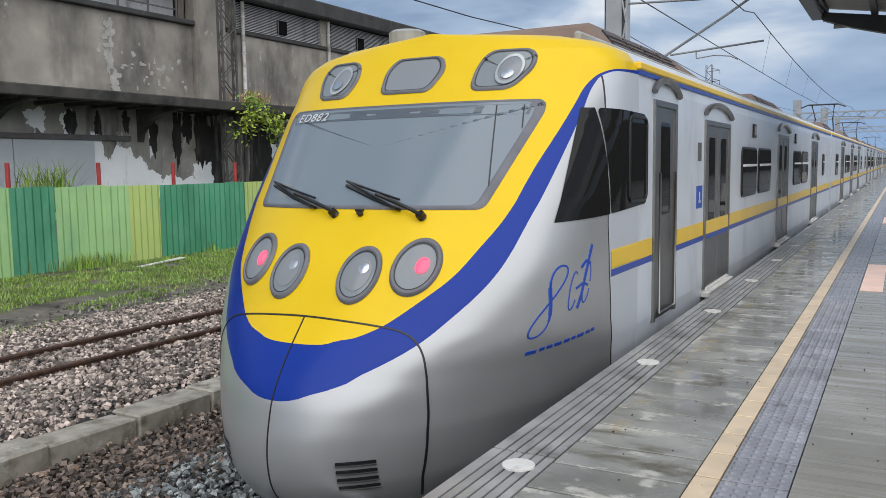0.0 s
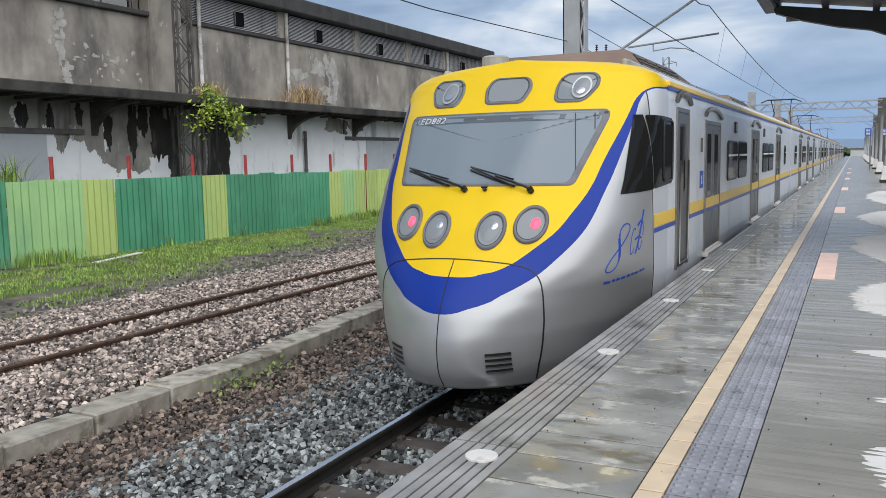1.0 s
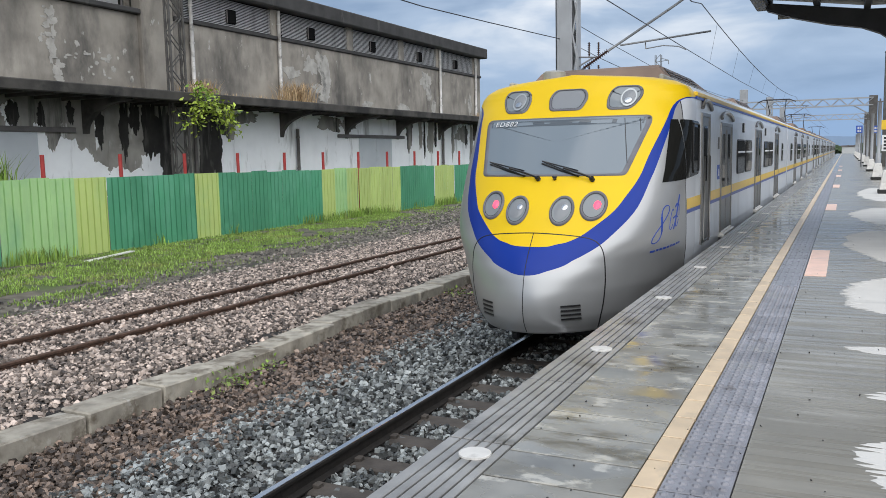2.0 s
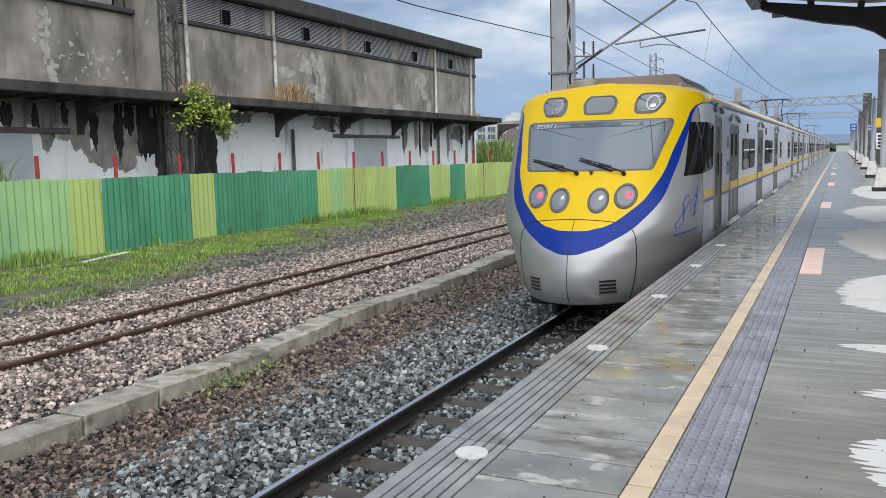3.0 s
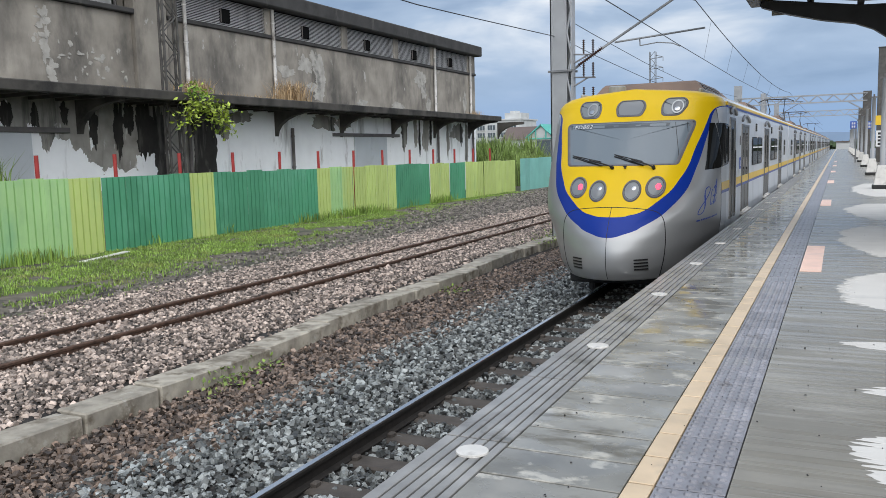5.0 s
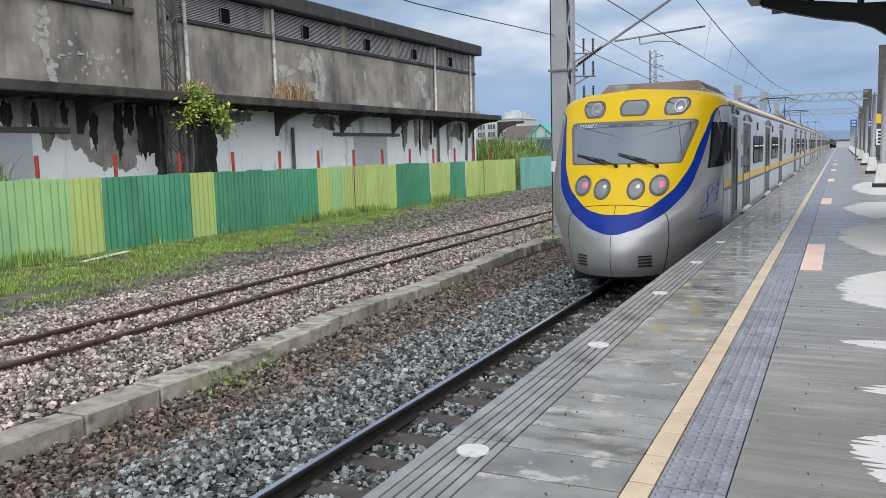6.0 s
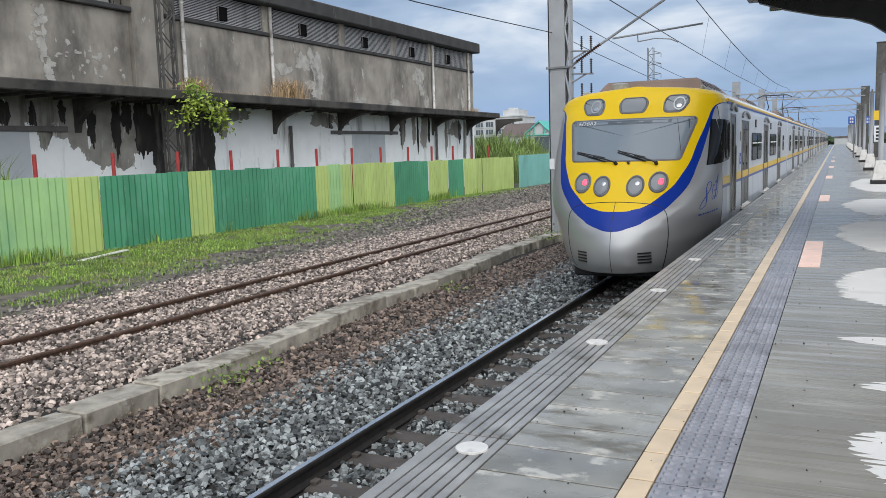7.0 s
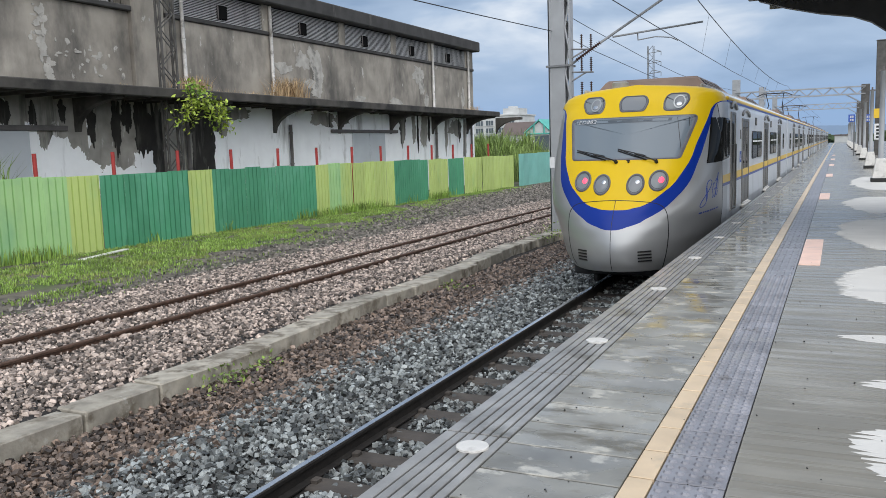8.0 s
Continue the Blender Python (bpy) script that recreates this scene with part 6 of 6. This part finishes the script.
def platform_canopy():
    """A cantilevered canopy over the near half of the platform; its last frame stands over the view."""
    cn = tagged(empty("platform_canopy", (1.25, 15.5, 0)), "dark steel platform canopy with pale sheeting", "canopy")
    top = [(-2.58, 3.74), (-1.0, 3.50), (0.0, 3.46), (4.5, 3.5), (6.5, 3.75)]
    arm = [(-2.52, 3.60), (-2.10, 3.45), (-1.57, 3.307), (-1.07, 3.213), (-0.80, 3.10), (-0.59, 2.945), (-0.36, 2.66), (-0.20, 2.2), (-0.12, 1.6), (-0.10, 0.0)]
    for k in range(2):
        y = -4.6 * k
        bm = bmesh.new()
        o = arm + [(0.12, 0.0), (0.12, 2.9), (0.5, 3.2), (4.5, 3.28), (6.4, 3.6)] + top[::-1]
        prism(bm, o, "y", y - 0.09, y + 0.09)
        part("frame", bm, "canopy_steel", cn, "dark curved steel frame")
    for x, z in ((-2.5, 3.74), (-1.75, 3.62), (-1.0, 3.50), (0.2, 3.47), (1.8, 3.48), (3.4, 3.5), (5.0, 3.58), (6.4, 3.74)):
        part("purlin", boxes((x - 0.05, x + 0.05, -5, 0.25, z, z + 0.11), bevel=0.008), "canopy_steel", cn)
    bm = bmesh.new()
    prism(bm, [(x, z + 0.11) for x, z in top] + [(x, z + 0.15) for x, z in top[::-1]], "y", -5, 0.3)
    part("roof_sheet", bm, "canopy_sheet", cn, "pale roof sheeting")
    part("edge_gutter", boxes((-2.72, -2.50, -5, 0.3, 3.66, 3.88), bevel=0.02), "canopy_steel", cn, "dark edge gutter")
    part("end_trim", boxes((-2.36, -2.06, 0.095, 0.12, 3.47, 3.58), bevel=0.005), "canopy_sheet", cn)
    # added wall out of view: keeps bright sky out of the train window reflections
    wl = mesh_ob("wall_east", boxes((13.6, 13.9, -12, 189, -0.02, 4.2)), "lattice")
    tagged(wl, "added unseen dark wall for the train windows to mirror", "wall", kind="structure")


def blades(name, material, spots, heights, label, category, seed, lean=0.35, width=0.012, kind="stuff"):
    """Narrow leaves, each a bent two-piece strip."""
    rng = np.random.default_rng(seed)
    n = len(spots)
    ang = rng.uniform(0, 2 * np.pi, n)
    d = np.stack([np.cos(ang), np.sin(ang), np.zeros(n)], 1)
    s = np.stack([-np.sin(ang), np.cos(ang), np.zeros(n)], 1)
    h = heights[:, None]
    b = lean * rng.uniform(0.2, 1.2, (n, 1)) * h
    up = np.array([0, 0, 1.0])
    wv = s * (width * (0.6 + heights[:, None]))
    p0, p1, p2 = spots, spots + up * h * 0.62 + d * b * 0.35, spots + up * h + d * b
    v = np.stack([p0 - wv, p0 + wv, p1 - wv * 0.8, p1 + wv * 0.8, p2], 1).reshape(-1, 3)
    i = 5 * np.arange(n)[:, None]
    quads = i + np.array([[0, 1, 3, 2]])
    tris = i + np.array([[2, 3, 4]])
    me = bpy.data.meshes.new(name)
    me.from_pydata(v.tolist(), [], quads.tolist() + tris.tolist())
    me.materials.append(M[material])
    return tagged(new(name, me), label, category, kind=kind)


def plants():
    rng = np.random.default_rng(12)
    # verge grass: dense by the hoarding, thinning towards the gravel, in patches further on
    n = 190000
    x, y = rng.uniform(-18.35, -11.0, n), rng.uniform(7, 48, n)
    f = np.array([noise.noise((a * 0.55, b * 0.40, 3.0)) + 0.5 * noise.noise((a * 1.7, b * 1.4, 7.0)) for a, b in zip(x, y)])
    reach = np.clip(-13.6 - (y - 11) * 0.16, -17.9, -13.2)
    dens = np.where(x < reach, 0.85, np.exp(-(x - reach) / 0.5)) * (f > -0.16) + (f > 0.48) * 0.5 * (y < 30)
    keep = rng.uniform(0, 1, n) < dens
    sp = np.stack([x, y, np.full(n, -1.215)], 1)[keep]
    h = rng.uniform(0.02, 0.09, len(sp))
    blades("verge_grass", "grass", sp, h, "rough green grass along the hoarding", "grass", 1, 0.8, 0.013)
    n = 5200
    y = np.concatenate([rng.uniform(7, 48, n), rng.normal(29.5, 1.6, 900), rng.normal(38.5, 0.6, 350), rng.normal(14.2, 0.5, 350)])
    x = -18.38 + np.abs(rng.normal(0, 0.16, len(y)))
    f = np.array([noise.noise((b * 0.9, 0, 11.0)) for b in y])
    keep = ((f > 0.28) & (rng.uniform(0, 1, len(y)) < 0.6)) | (np.arange(len(y)) >= n)
    sp = np.stack([x, y, np.full(len(y), -1.215)], 1)[keep]
    blades("tall_grass", "grass", sp, rng.uniform(0.12, 1.0, len(sp)) ** 1.4 * 0.46, "tall grass at the foot of the hoarding", "grass", 2, 0.35, 0.014)
    # reeds past the warehouse
    n = 11000
    sp = np.stack([rng.uniform(-30, -20.2, n), rng.uniform(56, 68, n), np.full(n, -1.2)], 1)
    hh = np.interp(sp[:, 0], (-30, -23.6, -22.2, -20.2), (3.3, 3.3, 2.2, 1.9)) * (1 + 0.3 * np.array([noise.noise((a * 0.5, b * 0.5, 1)) for a, b, _ in sp])) * rng.uniform(0.5, 1.1, n)
    blades("reeds", "reed", sp, hh, "tall green reeds behind the hoarding", "reeds", 5, 0.42, 0.016)
    # dry tufts on the warehouse canopy
    for k, (yy, r, hmax, cnt) in enumerate(((30.7, 1.0, 1.15, 520), (24.6, 0.8, 0.85, 300), (26.8, 0.7, 0.4, 70), (28.3, 0.8, 0.42, 80), (51.2, 0.55, 0.55, 150), (21.0, 0.6, 0.3, 60), (19.4, 0.5, 0.22, 40))):
        sp = np.stack([rng.uniform(-22.3, -21.5, cnt), yy + rng.normal(0, r * 0.5, cnt), np.full(cnt, 3.56)], 1)
        blades("dry_grass_tuft", "straw", sp, rng.uniform(0.3, 1.0, cnt) * hmax, "dry straw-coloured grass growing on the canopy", "grass tuft", 20 + k, 0.6, 0.012, "")
    # spiky plants behind the hoarding
    for k, yy in enumerate((14.0, 14.6)):
        sp = np.stack([rng.normal(-20.0, 0.2, 90), rng.normal(yy, 0.28, 90), np.full(90, 0.2)], 1)
        blades("spiky_plant", "grass", sp, rng.uniform(0.7, 1.5, 90), "dark spiky plant behind the hoarding", "plant", 40 + k, 0.5, 0.012, "")
    # leafy sapling rooted on the canopy edge
    sap = tagged(empty("sapling", (-20.6, 22.95, 3.3)), "leafy yellow-green sapling hanging over the canopy edge", "sapling")
    bm = bmesh.new()
    tips = []
    r = random.Random(8)
    for k in range(9):
        d = Vector((0.5 + r.random() * 0.4, r.uniform(-1.2, 1.35), r.uniform(-1.1, 0.45)))
        p = [Vector((0, 0, 0)), d * 0.4 + Vector((0.1, 0, 0.3)), d * 0.75 + Vector((0.15, 0, 0.15)), d]
        tube(bm, p, 0.03, 5, (0.035, 0.025, 0.016, 0.008))
        tips += [a.lerp(b, t) for a, b in zip(p[1:], p[2:]) for t in (0.2, 0.5, 0.8, 1.0)]
    part("branches", bm, "lattice", sap)
    verts, faces = [], []
    for t in tips:
        for _ in range(8):
            c = t + Vector((r.gauss(0, 0.14), r.gauss(0, 0.22), r.gauss(0, 0.17)))
            u = Vector((r.uniform(-1, 1), r.uniform(-1, 1), r.uniform(-0.9, 0.3))).normalized()
            w = u.cross(Vector((r.uniform(-1, 1), r.uniform(-1, 1), 1))).normalized()
            L = r.uniform(0.11, 0.22)
            i = len(verts)
            n = u.cross(w) * L * 0.12
            verts += [c, c + u * L * 0.5 + w * L * 0.30 + n, c + u * L, c + u * L * 0.5 - w * L * 0.30 + n]
            faces += [(i, i + 1, i + 2), (i, i + 2, i + 3)]
    raw("crown", verts, faces, "leaf", sap)
    # weeds by the kerb and the pole
    for k, (wx, wy, wz, cnt, sz) in enumerate(((-6.47, 7.5, -1.40, 130, 0.16), (-6.5, 8.3, -1.40, 60, 0.10), (-6.85, 21.3, -1.22, 260, 0.36), (-6.6, 14.2, -1.40, 70, 0.12))):
        wd = empty("weed", (wx, wy, wz))
        tagged(wd, "small green weed growing in the ballast", "weed", "weeds in the ballast")
        verts, faces = [], []
        for _ in range(cnt):
            c = Vector((r.gauss(0, sz), r.gauss(0, sz * 1.4), abs(r.gauss(0.02, sz * 0.6))))
            u = Vector((r.uniform(-1, 1), r.uniform(-1, 1), r.uniform(0, 1))).normalized()
            w = u.cross(Vector((0.3, 0.2, 1))).normalized()
            L = r.uniform(0.03, 0.075)
            i = len(verts)
            verts += [c, c + u * L * 0.5 + w * L * 0.35, c + u * L, c + u * L * 0.5 - w * L * 0.35]
            faces += [(i, i + 1, i + 2), (i, i + 2, i + 3)]
        raw("leaves", verts, faces, "grass", wd)


def far_place():
    of = tagged(empty("office_building", (-106.0, 290, -1.2)), "far white office building with rows of windows", "building")
    part("wall", boxes((-34, 0, 0, 18, 0, 14.0)), "far_white", of)
    part("roof", boxes((-34.4, 0.4, -0.5, 18.5, 14.0, 14.5)), "far_white", of)
    part("stair_tower", boxes((-6.4, -0.1, 1.0, 10, 14.5, 16.6), (-5.0, -2.6, 3, 7, 16.6, 17.4)), "far_white", of)
    for z in (2.2, 5.0, 7.8, 10.6):
        for k in range(8):
            x = -4.7 - 4.15 * k
            win = part("window", boxes((x, x + 3.2, -0.12, 0.06, z, z + 1.75)), "far_window", of)
            for m in (0.0, 1.02, 2.06, 3.08):
                part("mullion", boxes((x + m, x + m + 0.12, -0.2, -0.12, z, z + 1.75)), "far_white", win)
            part("sill", boxes((x - 0.2, x + 3.4, -0.45, 0.0, z - 0.25, z - 0.05)), "far_white", win)
    hs = tagged(empty("gabled_house", (-60.8, 180, -1.2)), "far pale gabled house with a brown roof and teal trim", "house")
    bm = bmesh.new()
    prism(bm, [(-3.2, 0), (3.0, 0), (3.0, 5.4), (0.0, 8.0), (-3.2, 5.6)], "y", 0, 16)
    part("wall", bm, "far_white", hs)
    for m, o in (("far_roof", [(-3.7, 5.35), (0.0, 8.2), (0.0, 8.5), (-4.0, 5.45)]), ("far_teal", [(3.5, 5.1), (0.0, 8.2), (0.0, 8.5), (3.8, 5.2)])):
        bm = bmesh.new()
        prism(bm, o, "y", -0.4, 16.4)
        part("roof", bm, m, hs)
    for x0, z0, x1, z1 in ((-3.6, 5.4, 0.0, 8.25), (3.4, 5.2, 0.0, 8.25), (-2.9, 0, -2.9, 5.6), (2.7, 0, 2.7, 5.5), (-1.2, 5.2, -1.2, 7.2), (1.2, 5.2, 1.2, 7.2), (-3.0, 5.2, 2.9, 5.2)):
        part("trim", tubes([(x0, -0.45, z0), (x1, -0.45, z1)], radius=0.17, sides=4), "far_teal", hs)
    part("doorway", boxes((-1.3, 2.2, -0.1, 0.1, 0, 4.8)), "far_window", hs)
    part("side_wing", boxes((-11.5, -3.3, 6, 16, 0, 5.2)), "far_white", hs)
    bm = bmesh.new()
    prism(bm, [(5.6, 5.1), (16.4, 5.1), (15.8, 8.0), (10.5, 8.3)], "x", -12.0, -2.0)
    part("roof", bm, "far_roof", hs)
    tw = tagged(empty("power_tower", (-44, 220, -1.2)), "far slim steel power pylon", "pylon")
    for dx in (-0.7, 0.7):
        for dy in (-0.7, 0.7):
            part("leg", tubes([(dx, dy, 0), (dx, dy, 27)], radius=0.10, sides=5), "steel", tw)
    for k in range(18):
        s = 1 if k % 2 else -1
        part("brace", tubes([(-0.7 * s, -0.7, 1.5 * k), (0.7 * s, -0.7, 1.5 * (k + 1))], radius=0.07, sides=4), "steel", tw)
    for z in (20, 22.6, 25.2):
        part("crossarm", tubes([(-0.7, 0, z), (2.6, 0, z + 0.3)], [(0.7, 0, z + 0.9), (2.6, 0, z + 0.3)], [(2.6, 0, z + 0.3), (2.6, 0, z - 0.7)], radius=0.08, sides=4), "steel", tw)
    sh = tagged(empty("signal_hut", (0.7, 200, 0)), "far small white hut at the platform's end", "hut")
    part("wall", boxes((-1.4, 1.4, 0, 3, -1.2, 1.4)), "far_white", sh)
    part("roof", boxes((-1.6, 1.6, -0.2, 3.2, 1.4, 1.65)), "far_roof", sh)
    # tree line on the horizon: many leaf clumps of uneven height
    rng = np.random.default_rng(9)
    n = 5200
    x = rng.uniform(-260, 320, n)
    y = rng.uniform(300, 340, n)
    top = 2.2 + 2.4 * np.array([noise.noise((a * 0.03, 0, 5)) + 0.6 * noise.noise((a * 0.15, 0, 6)) for a in x])
    z = -1.2 + np.clip(top, 0.6, 9) * rng.uniform(0, 1, n)
    stones("far_trees", "trees", np.stack([x, y, z], 1), rng.uniform(0.5, 1.5, n), "dark green tree line on the horizon", 8)
    me = bpy.data.objects["far_trees"]
    tagged(me, category="trees")
    xs = np.linspace(-1500, 1500, 160)
    v = [(a, 2300, -2) for a in xs] + [(a, 2320, 22 + 30 * max(0, noise.noise((a * 0.0016, 2, 0)) + 0.2) + 8 * noise.noise((a * 0.008, 4, 0))) for a in xs]
    f = [(i, i + 1, 161 + i, 160 + i) for i in range(159)]
    tagged(raw("backdrop_hills", v, f, "hill"), "hazy blue hills on the horizon", "hills", kind="structure")


def litter():
    bm = bmesh.new()
    box(bm, -0.09, 0.09, -0.9, 0.9, 0, 0.03, 0.004)
    pl = mesh_ob("loose_board", bm, "disc")
    pl.matrix_basis = pose(-17.35, 15.7, -1.20, 2, 0, 8)
    tagged(pl, "pale loose board lying in the grass", "board")
    rng = np.random.default_rng(77)
    n = 260
    sp = np.stack([rng.uniform(-1.25, 1.2, n), 1.8 + 12 * rng.uniform(0, 1, n) ** 1.6, np.full(n, 0.003)], 1)
    tagged(stones("platform_grit", "groove", sp, rng.uniform(0.002, 0.0055, n), "dark grit scattered on the wet platform", 31), category="grit")


litter()
lattice_mast()
line_pole(-7.18, 23.0, 7.5)
line_pole(-7.2, 92.0, 6.5)
line_pole(-7.18, -22.0, 7.5, False)
gantry(68.7, -7.2, 1.73, 4.31, 4.84)
gantry(112.0, -7.2, 2.2, 4.6, 5.2)
wires()
platform_canopy()
platform_furniture()
plants()
far_place()


the_train = build_train()
build_ballast()
platform_pieces(platform)
damp_marks(platform)


def motions():
    ride = ((0, -8.986), (0.5, -7.61), (1, -6.295), (1.5, -5.085), (2.0, -3.985), (2.5, -3.005), (3, -2.165), (3.5, -1.462), (4, -0.900), (4.5, -0.452), (5, -0.148), (5.5, 0.022), (6, 0.115), (6.5, 0.170), (7, 0.2), (8, 0.2))
    walk(the_train, [(t, pose(-3.2, 12.6 + s, -1.15)) for t, s in ride])


motions()
